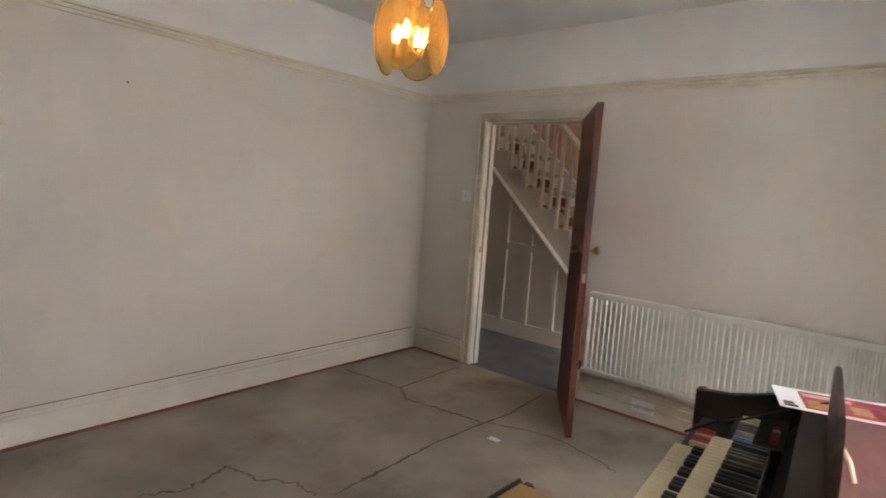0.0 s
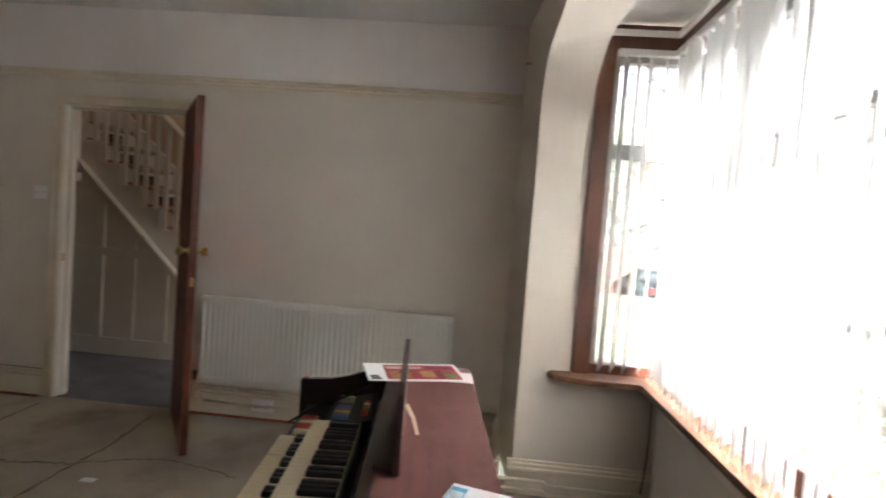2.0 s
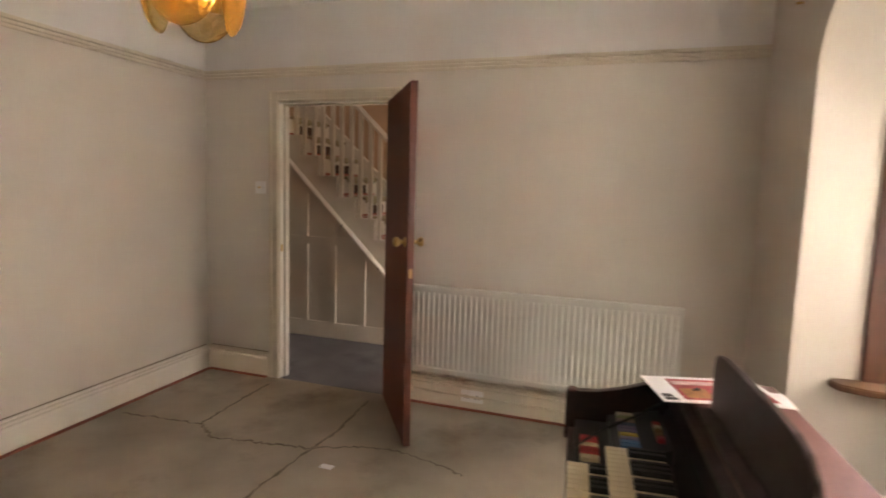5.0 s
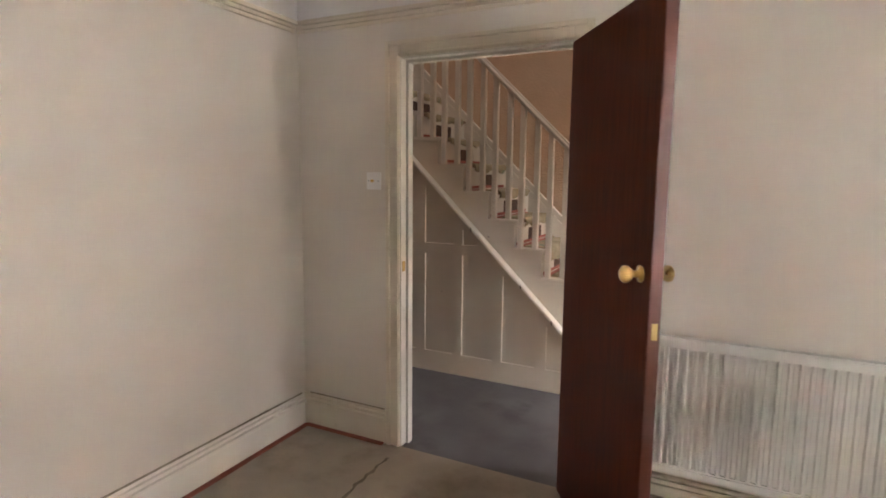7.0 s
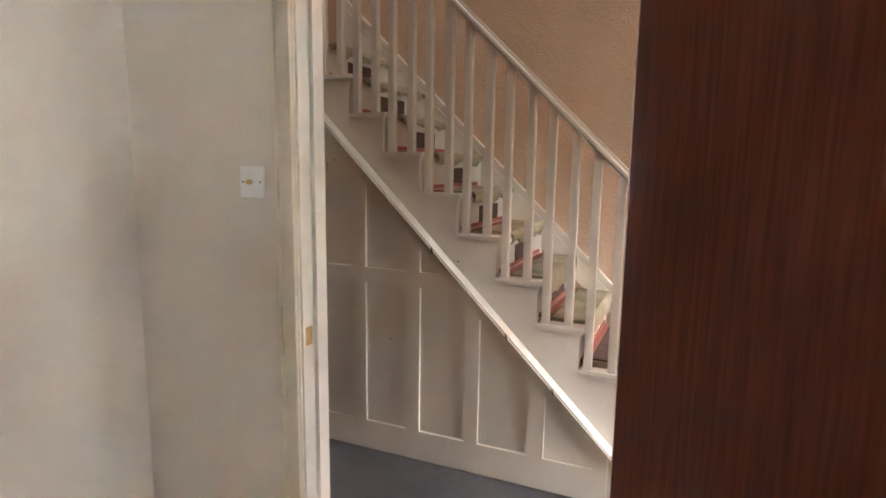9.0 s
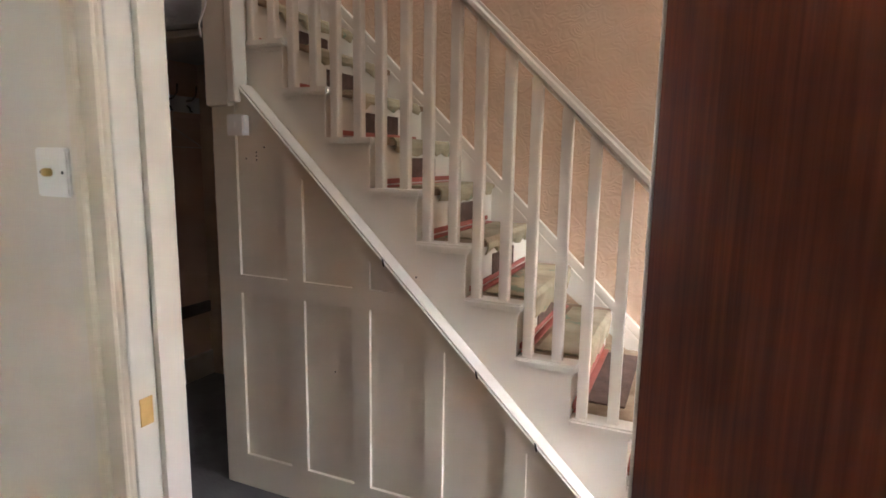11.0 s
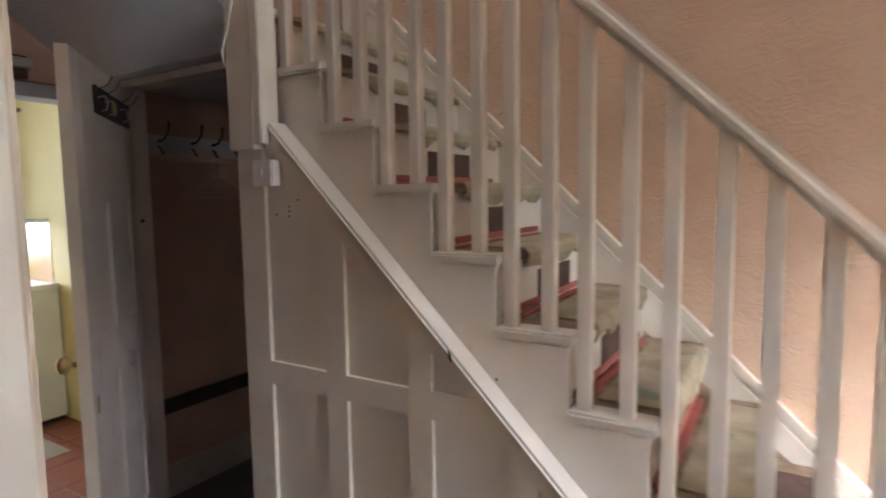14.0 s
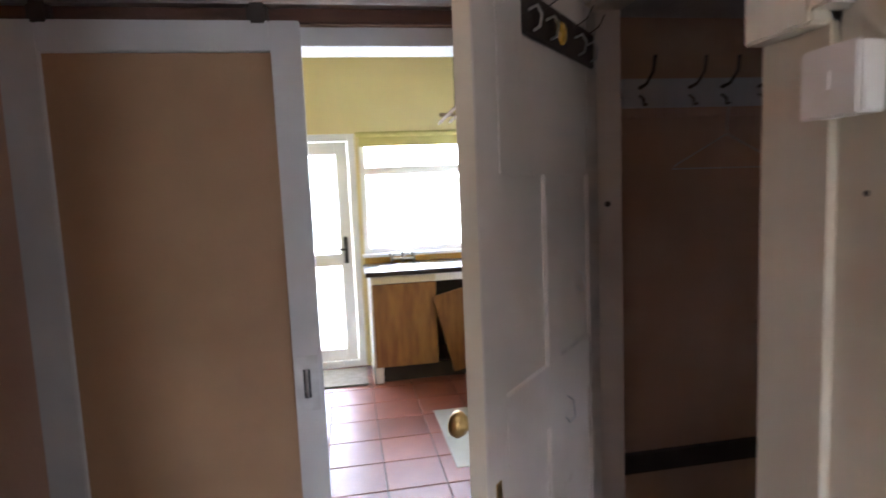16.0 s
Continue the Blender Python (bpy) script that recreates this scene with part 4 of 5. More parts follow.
organ.matrix_basis = _turn @ organ.matrix_basis

# music stand on the organ, set askew
stand = thing("music_stand", (3.33, -2.35, OZ), "dark shaped wooden music desk standing on the organ", "music stand",
              m=Matrix.Translation((3.318, -1.885, OZ)) @ pose(0, 0, 0, 0, 0, -83.2))
pts = [(0.0, 0.002), (0.0, 0.12), (0.008, 0.148), (0.03, 0.160), (0.08, 0.166), (0.2, 0.170), (0.4, 0.170), (0.52, 0.166), (0.58, 0.155), (0.62, 0.13), (0.64, 0.09), (0.64, 0.002)]
bd = prism(bmesh.new(), pts, "y", -0.007, 0.007)
bmesh.ops.bevel(bd, geom=[e for e in bd.edges], offset=0.0025, segments=2, affect="EDGES")
part("board", local(stand, bd), M["organ"], stand)
part("ledge", local(stand, B((0.02, 0.62, -0.05, -0.008, 0.002, 0.016), r=0.003)), M["organ"], stand)
part("prop", local(stand, tube(bmesh.new(), [(0.40, 0.011, 0.075), (0.41, 0.030, 0.045), (0.415, 0.042, 0.007)], [0.005, 0.005, 0.004], 8)), M["ivory"], stand, "pale wooden prop")

# leaflets and letters on the organ
def leaflet(name, x, y, rz, w, h, label, cols=(), th=0.0012, z=OZ):
    t = thing(name, None, label, "paper", m=pose(x, y, z + 0.0005, 0, 0, rz))
    part("sheet", local(t, B((-w / 2, w / 2, -h / 2, h / 2, 0, th))), M["paper"], t)
    for i, (a, b, c, d, col) in enumerate(cols):
        m = M.setdefault("ink" + str(col), mat("print_ink", col, 0.6, tuple(v * 0.6 for v in col), 40, 4))
        part("print", local(t, B((a * w, b * w, c * h, d * h, th, th + 0.0004 + 0.00015 * i))), m, t)
    return t


leaflet("envelope", 3.425, -1.735, 6, 0.21, 0.12, "white envelope lying under leaflets", z=OZ)
leaflet("leaflet", 3.326, -1.722, 17, 0.335, 0.215, "white promotional leaflet with red and yellow food pictures",
        ((-0.30, 0.46, -0.40, 0.40, (0.40, 0.05, 0.06)), (-0.26, -0.04, -0.34, 0.02, (0.42, 0.20, 0.06)), (0.06, 0.20, -0.28, 0.06, (0.50, 0.30, 0.12)), (0.30, 0.42, -0.34, -0.06, (0.16, 0.22, 0.06)), (0.22, 0.29, -0.36, 0.10, (0.22, 0.02, 0.03)),
         (-0.28, 0.1, 0.16, 0.30, (0.65, 0.45, 0.42)), (0.14, 0.44, 0.20, 0.34, (0.25, 0.03, 0.08)), (-0.46, -0.36, -0.42, -0.34, (0.05, 0.05, 0.06)), (-0.46, -0.38, -0.30, -0.22, (0.05, 0.05, 0.06))), z=OZ + 0.002)
leaflet("letter", 3.545, -2.64, -16, 0.125, 0.22, "white envelope with pale blue printed corner", ((-0.48, -0.22, 0.12, 0.44, (0.10, 0.40, 0.62)), (-0.46, -0.24, 0.2, 0.36, (0.6, 0.75, 0.8))), z=OZ)

# organ bench
bench = thing("organ_bench", (2.63, -2.42, 0), "low organ bench with tan seat and black edge", "bench")
tan = mat("tan_vinyl", (0.42, 0.26, 0.10), 0.5, (0.36, 0.21, 0.08), 6, 6, 0.05, 80)
part("seat", B((2.545, 2.76, -2.62, -2.17, 0.47, 0.505), r=0.012), tan, bench, "tan padded seat")
part("seat_rim", B((2.525, 2.555, -2.64, -2.15, 0.455, 0.507), (2.555, 2.60, -2.19, -2.15, 0.455, 0.507), r=0.012), M["dark_plastic"], bench, "black edge")
for x, y in ((2.56, -2.2), (2.72, -2.2), (2.56, -2.58), (2.72, -2.58)):
    part("leg", B((x - 0.02, x + 0.02, y - 0.02, y + 0.02, 0, 0.47), r=0.003), M["organ"], bench)
whole("paper_scrap", B((1.63, 1.70, -1.06, -1.02, 0.0015, 0.004)), M["paper"], "small white paper scrap on the screed", "paper scrap")

# ---- bay windows ----
def frame_rect(bm, plane, c, u0, u1, z0, z1, w, d0, d1):
    """A rectangular frame of bar width w; plane x: u is y, plane y: u is x; d0 to d1 is its depth."""
    for a0, a1, b0, b1 in ((u0, u0 + w, z0, z1), (u1 - w, u1, z0, z1), (u0 + w, u1 - w, z0, z0 + w), (u0 + w, u1 - w, z1 - w, z1)):
        if plane == "x":
            box(bm, c + d0, c + d1, a0, a1, b0, b1, r=0.004, seg=1)
        else:
            box(bm, a0, a1, c + d0, c + d1, b0, b1, r=0.004, seg=1)
    return bm


WT, TR = 2.33, 1.757
win = tagged(new("window_1"), "large weathered white bay window", kind="structure")
win.matrix_basis = Matrix.Translation((4.56, -2.07, SZ))
UY = [-3.46, -2.53, -1.68, -0.72]
bm = bmesh.new()
frame_rect(bm, "x", 4.56, -3.47, -0.70, SZ + 0.02, WT, 0.055, -0.03, 0.04)
box(bm, 4.53, 4.60, -3.415, -0.755, TR - 0.045, TR + 0.045, r=0.004)
for y in UY[1:3]:
    box(bm, 4.528, 4.602, y - 0.045, y + 0.045, TR + 0.045, WT - 0.055, r=0.004)
part("window_frame", bm, M["frame_paint"], win)
for a, b in zip(UY, UY[1:]):
    cas = part("casement", frame_rect(bmesh.new(), "x", 4.55, a + 0.05, b - 0.05, TR + 0.05, WT - 0.06, 0.028, -0.02, 0.03), M["frame_paint"], win)
    pn = part("pane", B((4.555, 4.559, a + 0.07, b - 0.07, TR + 0.07, WT - 0.08)), M["glass"], cas)
    pn.visible_shadow = False
    part("stay", B((4.515, 4.53, (a + b) / 2 - 0.09, (a + b) / 2 + 0.03, TR + 0.052, TR + 0.064), (4.505, 4.53, (a + b) / 2 + 0.0, (a + b) / 2 + 0.03, TR + 0.05, TR + 0.085), r=0.003), M["dark_wood"], cas, "rusty stay")
pn = part("pane", B((4.563, 4.567, -3.41, -0.76, SZ + 0.075, TR - 0.045)), M["glass"], win)
pn.visible_shadow = False
w2 = tagged(new("window_2"), "narrow weathered side window of the bay", kind="structure")
w2.matrix_basis = Matrix.Translation((4.27, -0.6, SZ))
bm = frame_rect(bmesh.new(), "y", -0.60, 4.12, 4.50, SZ + 0.02, WT, 0.035, -0.03, 0.04)
box(bm, 4.155, 4.465, -0.63, -0.56, 1.80, 1.88, r=0.004)
part("window_frame", bm, M["frame_paint"], w2)
for z0, z1 in ((SZ + 0.055, 1.80), (1.88, WT - 0.035)):
    pn = part("pane", B((4.155, 4.465, -0.592, -0.588, z0, z1)), M["glass"], w2)
    pn.visible_shadow = False
# swirled leading in the top light
lead = bmesh.new()
random.seed(21)
for i in range(26):
    cx, cz, r0 = random.uniform(4.17, 4.45), 2.30 - abs(random.gauss(0, 0.085)), random.uniform(0.012, 0.03)
    a0 = random.uniform(0, 6.28)
    tube(lead, [(cx + r0 * (1 - k / 16) * math.cos(a0 + k * 0.55), -0.598, cz + r0 * (1 - k / 16) * math.sin(a0 + k * 0.55)) for k in range(12)], 0.003, 5)
part("leading", lead, mat("grey_glass_swirl", (0.10, 0.11, 0.13), 0.3), w2, "dark swirled leadwork")
# brown inner frame, pelmet and sills
bm = bmesh.new()
box(bm, 4.03, 4.12, -0.685, -0.60, SZ, 2.47, r=0.004)
box(bm, 4.12, 4.52, -0.685, -0.60, WT + 0.005, 2.47, r=0.004)
box(bm, 4.45, 4.53, -3.47, -0.69, WT + 0.015, 2.47, r=0.004)
box(bm, 4.51, 4.53, -3.47, -0.69, SZ, SZ + 0.085, r=0.003)
box(bm, 4.12, 4.50, -0.66, -0.64, SZ, SZ + 0.05, r=0.003)
box(bm, 4.03, 4.12, -3.47, -3.40, SZ, 2.47, r=0.004)
structure("trim_bay_frame", bm, M["teak"], "brown varnished window surround and pelmet")
sill = prism(bmesh.new(), [(3.92, -0.665), (3.905, -0.70), (3.93, -0.76), (4.03, -0.80), (4.36, -0.80), (4.43, -3.47), (4.52, -3.47), (4.52, -0.60), (4.04, -0.60), (4.0, -0.665)], "z", SZ - 0.032, SZ - 0.002)
bmesh.ops.bevel(sill, geom=[e for e in sill.edges], offset=0.006, segments=2, affect="EDGES")
structure("trim_window_sill", sill, M["sill_wood"], "worn varnished wooden window sill")

# vertical blinds
blind = thing("vertical_blind", (4.41, -2.0, 2.30), "white vertical blind, vanes drawn to one end", "blind")
part("headrail", B((4.39, 4.43, -3.44, -0.74, 2.30, 2.335), r=0.004), M["white_plastic"], blind)


def vane_mesh(wd, top, bot):
    bm = bmesh.new()
    n = 6
    cols = []
    for i in range(n + 1):
        u = -wd / 2 + wd * i / n
        bow = 0.0015 * math.cos(math.pi * u / wd)
        cols.append([(u, bow, bot + 0.012 * (i / n)), (u, bow, top), (u, bow - 0.0008, bot + 0.012 * (i / n)), (u, bow - 0.0008, top)])
    vs = [[bm.verts.new(p) for p in c] for c in cols]
    for a, b in zip(vs, vs[1:]):
        bm.faces.new((a[0], b[0], b[1], a[1])), bm.faces.new((a[2], a[3], b[3], b[2])), bm.faces.new((a[0], a[2], b[2], b[0])), bm.faces.new((a[1], b[1], b[3], a[3]))
    bm.faces.new((vs[0][0], vs[0][1], vs[0][3], vs[0][2])), bm.faces.new((vs[-1][0], vs[-1][2], vs[-1][3], vs[-1][1]))
    return bm


random.seed(8)
vm = mesh_of("vane", vane_mesh(0.089, 2.295, SZ + 0.035), M["vane"], True)
ys = [-0.79 - 0.068 * i + random.uniform(-0.008, 0.008) for i in range(39)]
for i, y in enumerate(ys):
    v = new("vane", vm)
    v.parent = blind
    turn = 45.5 + random.uniform(-1.0, 1.0) + (9 if i == 25 else 0)
    v.matrix_basis = Matrix.Translation((0, y + 2.0, -2.30)) @ pose(0, 0, 0, random.uniform(-0.6, 0.6), 0, turn)
    part("vane_hook", B((4.405, 4.415, y - 0.008, y + 0.008, 2.285, 2.305), r=0.002), M["frame_paint"], blind)
for k in (0, 1):
    ch = bmesh.new()
    for a, b in zip(ys, ys[1:]):
        s = 0.035 if k else -0.035
        tube(ch, [(4.41 + s, a, SZ + 0.05), (4.41 + s, (a + b) / 2, SZ + 0.022), (4.41 + s, b, SZ + 0.05)], 0.0014, 5)
    part("chain", ch, M["white_plastic"], blind, "thin plastic linking chain")
sb = thing("side_blind", (4.27, -0.72, 2.30), "narrow white vertical blind with four turned vanes", "blind")
part("headrail", B((4.12, 4.42, -0.74, -0.70, 2.305, 2.335), r=0.004), M["white_plastic"], sb)
for x, a in ((4.165, 62), (4.225, 66), (4.285, 64), (4.36, 68)):
    v = new("vane", vm)
    v.parent = sb
    v.matrix_basis = Matrix.Translation((x - 4.27, 0, -2.30)) @ pose(0, 0, 0, 0, 0, a)
whole("blind_cord", tube(bmesh.new(), [(4.44, -0.715, 0.66), (4.445, -0.72, 0.4), (4.435, -0.73, 0.22), (4.42, -0.74, 0.10)], 0.004, 6), M["cable"], "black cable hanging down the bay wall", "cable", smooth=True)
whole("wall_hook", lathe(bmesh.new(), [(0.008, 0), (0.008, 0.004), (0.004, 0.008), (0.006, 0.02), (0.009, 0.026), (0.0, 0.03)], pose(3.70, -0.61, 2.27, 0, -90, 0), 10), M["brass"], "small tarnished curtain hook on the pier", "hook", smooth=True)
whole("wall_plug", lathe(bmesh.new(), [(0.006, 0), (0.006, 0.003), (0.0, 0.004)], pose(0.098, -2.5, 1.89, 0, 90, 2.2), 8), M["dark_plastic"], "small dark screw in the cream wall", "screw")

# ---- west end of the hall ----
# sliding door on its track
slide = thing("sliding_door", (HW + 0.06, 0.05, 0), "grey-white framed sliding door with brown hardboard panel", "sliding door")
SX, Y0s, Y1s, ZT = HW + 0.03, -0.36, 0.43, 1.955
part("stile", B((SX, SX + 0.034, Y1s - 0.085, Y1s, 0.012, ZT), r=0.003), M["slide_frame"], slide)
part("stile", B((SX, SX + 0.034, Y0s, Y0s + 0.10, 0.012, ZT), r=0.003), M["slide_frame"], slide)
part("rail", B((SX, SX + 0.034, Y0s + 0.10, Y1s - 0.085, ZT - 0.085, ZT), r=0.003), M["slide_frame"], slide)
part("rail", B((SX, SX + 0.034, Y0s + 0.10, Y1s - 0.085, 0.012, 0.14), r=0.003), M["slide_frame"], slide)
part("panel", B((SX + 0.008, SX + 0.014, Y0s + 0.10, Y1s - 0.085, 0.14, ZT - 0.085)), M["hardboard"], slide, "plain brown hardboard panel")
pl = part("pull_plate", B((SX + 0.034, SX + 0.037, Y1s - 0.080, Y1s - 0.012, 0.80, 0.972), r=0.001), M["alu"], slide, "aluminium flush pull")
part("recess", B((SX + 0.0365, SX + 0.0385, Y1s - 0.058, Y1s - 0.036, 0.84, 0.93), r=0.001), M["dark_plastic"], pl)
part("grip", tube(bmesh.new(), [(SX + 0.038, Y1s - 0.047, 0.84), (SX + 0.048, Y1s - 0.047, 0.855), (SX + 0.048, Y1s - 0.047, 0.915), (SX + 0.038, Y1s - 0.047, 0.93)], 0.004, 6), M["steel"], pl)
for y in (-0.25, 0.315):
    part("hanger", B((SX + 0.008, SX + 0.030, y - 0.03, y + 0.03, ZT, ZT + 0.04), (SX + 0.03, SX + 0.036, y - 0.02, y + 0.02, ZT - 0.01, ZT + 0.05), r=0.002), M["dark_wood"], slide, "dark roller hanger")
track = thing("door_track", (HW, 0.3, 2.05), "aluminium sliding door track on the wall", "track")
part("channel", B((HW + 0.022, HW + 0.066, -0.9, 0.98, 2.0, 2.035), r=0.004), M["alu"], track)
part("batten", B((HW + 0.0005, HW + 0.022, -0.9, 0.98, 1.962, 2.05), r=0.003), M["raw_wood"], track, "dark timber batten")
for y in (-0.1, 0.35, 0.8):
    part("screw", lathe(bmesh.new(), [(0.008, 0), (0.008, 0.004), (0.0, 0.006)], pose(HW + 0.0005, y, 2.09, 0, 90, 0), 8), M["dark_wood"], track)
structure("trim_kitchen_opening", B((HW - 0.15, HW - 0.001, -0.355, 1.195, 1.90, 1.955), (HW - 0.15, HW - 0.001, 1.17, 1.195, 0.0, 1.90), r=0.003), M["slide_frame"], "white painted opening lining")

# panelled door of the stair cupboard, standing open
CH = Vector((-1.15, 1.262, 0))
cang = math.degrees(math.atan2(0.755 - 1.262, -0.58 + 1.15))
cd = thing("cupboard_door", CH, "grubby white panelled cupboard door, half open", "door", m=Matrix.Translation(CH) @ pose(0, 0, 0, 0, 0, cang))
CW, CZ = 0.762, 1.945
part("back", local(cd, B((0.0, CW, -0.010, 0.010, 0.012, CZ))), M["old_door"], cd)
for x0, x1 in ((0.0, 0.10), (CW - 0.10, CW), (CW / 2 - 0.045, CW / 2 + 0.045)):
    z1 = CZ if x0 in (0.0, CW - 0.10) else 1.48
    part("stile", local(cd, B((x0, x1, -0.019, 0.019, 0.012, z1), r=0.003)), M["old_door"], cd)
for z0, z1 in ((0.012, 0.22), (0.86, 1.02), (1.48, CZ)):
    part("rail", local(cd, B((0.10, CW - 0.10, -0.0185, 0.0185, z0, z1), r=0.003)), M["old_door"], cd)
part("worn_edge", local(cd, B((CW, CW + 0.003, -0.018, 0.018, 0.012, CZ))), M["trim"], cd, "worn yellowed edge")
for s in (-1,):
    k = lathe(bmesh.new(), [(0.024, 0), (0.024, 0.004), (0.010, 0.008), (0.009, 0.03), (0.020, 0.036), (0.028, 0.048), (0.026, 0.06), (0.012, 0.068), (0.0, 0.069)],
              Matrix.Translation((CW - 0.045, s * 0.019, 0.965)) @ Matrix.Rotation(-s * math.pi / 2, 4, "X"))
    part("knob", local(cd, k), M["brass"], cd, "oval aged brass knob", smooth=True)
part("keyhole_plate", local(cd, B((CW - 0.058, CW - 0.034, 0.019, 0.022, 0.80, 0.86), r=0.002)), M["brass"], cd)
for x, z, d in ((0.20, 1.22, 1), (0.30, 0.90, 0)):
    part("wire_hook", local(cd, tube(bmesh.new(), [(x, 0.019, z), (x, 0.035, z - 0.01), (x + 0.03, 0.05, z - 0.04), (x + 0.06, 0.045, z - 0.045), (x + 0.07, 0.04, z - 0.03)], 0.002, 5)), M["steel"], cd)
# dark key rack on the door
kr = part("hook_rack", local(cd, B((0.06, CW - 0.22, 0.020, 0.030, 1.775, 1.87), r=0.003)), M["dark_wood"], cd, "dark hook rack with a small yellow motif")
for x in (0.12, 0.22, 0.42, 0.52):
    part("hook", local(cd, tube(bmesh.new(), [(x, 0.030, 1.83), (x, 0.05, 1.835), (x, 0.06, 1.815), (x, 0.055, 1.79), (x, 0.04, 1.785)], 0.0035, 6)), M["steel"], kr)
    part("hook", local(cd, tube(bmesh.new(), [(x, 0.030, 1.855), (x - 0.01, 0.06, 1.875), (x - 0.015, 0.075, 1.905)], 0.002, 6)), M["dark_wood"], kr)
part("motif", local(cd, lathe(bmesh.new(), [(0.028, 0), (0.024, 0.006), (0.0, 0.012)], pose(0.32, 0.030, 1.82, -90, 0, 0), 10)), M["mustard"], kr, "small yellow motif")

# cupboard frame, coat rail, dado strip and skirting inside
structure("trim_cupboard_frame", B((HW + 0.0005, -1.15, 1.265, 1.36, 0, 1.985), (-1.15, -0.275, 1.267, 1.36, 1.955, 1.985), r=0.003), M["old_door"], "grubby white cupboard frame")
lat = whole("door_catch", lathe(bmesh.new(), [(0.009, 0), (0.009, 0.006), (0.0, 0.01)], pose(-1.15, 1.31, 1.39, 0, 90, 0), 10), M["dark_wood"], "small dark catch on the cupboard frame", "catch")
cr = thing("coat_rail", (HW, 1.75, 1.73), "white coat rail with bent metal hooks", "coat rail")
part("board", B((HW + 0.0005, HW + 0.018, 1.45, 2.05, 1.695, 1.79), r=0.003), M["slide_frame"], cr)
for y in (1.51, 1.69, 1.81, 1.95):
    part("hook", tube(bmesh.new(), [(HW + 0.018, y, 1.76), (HW + 0.06, y, 1.765), (HW + 0.085, y + 0.01, 1.80), (HW + 0.08, y + 0.02, 1.85)], [0.007, 0.005, 0.005, 0.006], 7), M["dark_wood"], cr, "dark bent coat hook")
    part("lower_hook", tube(bmesh.new(), [(HW + 0.018, y, 1.735), (HW + 0.04, y, 1.72), (HW + 0.045, y, 1.70), (HW + 0.06, y, 1.70)], 0.005, 6), M["dark_wood"], cr)
structure("trim_cupboard_batten", B((HW + 0.0005, HW + 0.014, 1.361, HN, 1.665, 1.70), r=0.002), M["cup_wall"], "painted batten")
structure("trim_dado", B((HW + 0.0005, HW + 0.02, 1.361, HN, 0.425, 0.50), r=0.003), M["dark_wood"], "dark brown dado strip")
structure("trim_cupboard_skirting", B((HW + 0.0005, HW + 0.02, 1.361, HN, 0, 0.16), r=0.003), M["old_door"], "grubby skirting")
hanger = thing("wire_hanger", (HW + 0.05, 1.83, 1.7), "thin wire coat hanger hanging from the rail", "hanger")
part("wire", tube(bmesh.new(), [(HW + 0.06, 1.81, 1.70), (HW + 0.05, 1.81, 1.66), (HW + 0.045, 1.81, 1.60), (HW + 0.04, 1.62, 1.50), (HW + 0.04, 1.615, 1.49), (HW + 0.04, 2.02, 1.485), (HW + 0.04, 2.01, 1.50), (HW + 0.045, 1.812, 1.60)], 0.002, 5), M["steel"], hanger)

# ---- kitchen ----
_before = set(bpy.data.objects)
tile_w = 0.30
# back door
bd = tagged(new("door_1"), "white upvc half-glazed back door", kind="structure")
bd.matrix_basis = Matrix.Translation((KX, 0.02, KF))
bm = bmesh.new()
frame_rect(bm, "x", KX - 0.04, -0.29, 0.59, KF, 1.88, 0.06, -0.03, 0.04)
part("door_frame", bm, M["upvc"], bd)
bm = bmesh.new()
frame_rect(bm, "x", KX - 0.03, -0.225, 0.525, KF + 0.065, 1.815, 0.10, -0.025, 0.03)
box(bm, KX - 0.055, KX, -0.125, 0.425, 0.80, 0.90, r=0.004)
leafd = part("leaf", bm, M["upvc"], bd)
for z0, z1 in ((KF + 0.165, 0.80), (0.90, 1.715)):
    pn = part("pane", B((KX - 0.032, KX - 0.028, -0.125, 0.425, z0, z1)), M["glass"], bd)
    pn.visible_shadow = False
hd = part("handle", B((KX, KX + 0.012, 0.455, 0.49, 0.82, 1.04), (KX + 0.012, KX + 0.045, 0.465, 0.48, 0.93, 0.945), (KX + 0.04, KX + 0.05, 0.37, 0.48, 0.928, 0.948), r=0.003), M["dark_plastic"], bd, "black lever handle")
# window
kw = tagged(new("window_3"), "white upvc kitchen window", kind="structure")
kw.matrix_basis = Matrix.Translation((KX, 1.09, 0.88))
bm = bmesh.new()
frame_rect(bm, "x", KX - 0.05, 0.62, 1.56, 0.88, 1.88, 0.05, -0.03, 0.03)
box(bm, KX - 0.08, KX - 0.02, 0.67, 1.51, 1.54, 1.60, r=0.004)
part("window_frame", bm, M["upvc"], kw)
for z0, z1 in ((0.93, 1.54), (1.60, 1.83)):
    pn = part("pane", B((KX - 0.052, KX - 0.048, 0.67, 1.51, z0, z1)), M["glass"], kw)
    pn.visible_shadow = False
part("window_sill", B((KX - 0.02, KX + 0.08, 0.60, 1.60, 0.86, 0.885), r=0.005), M["upvc"], kw)
rb = thing("roller_blind", (KX, 1.09, 1.86), "yellow rolled-up roller blind above the window", "blind")
yb = mat("yellow_blind_cloth", (0.62, 0.56, 0.22), 0.8, (0.55, 0.5, 0.18), 12, 4)
part("roll", tube(bmesh.new(), [(KX + 0.03, 0.60, 1.865), (KX + 0.03, 1.50, 1.865)], 0.022, 14), yb, rb)
part("cloth", B((KX + 0.012, KX + 0.014, 0.62, 1.48, 1.77, 1.865)), yb, rb)
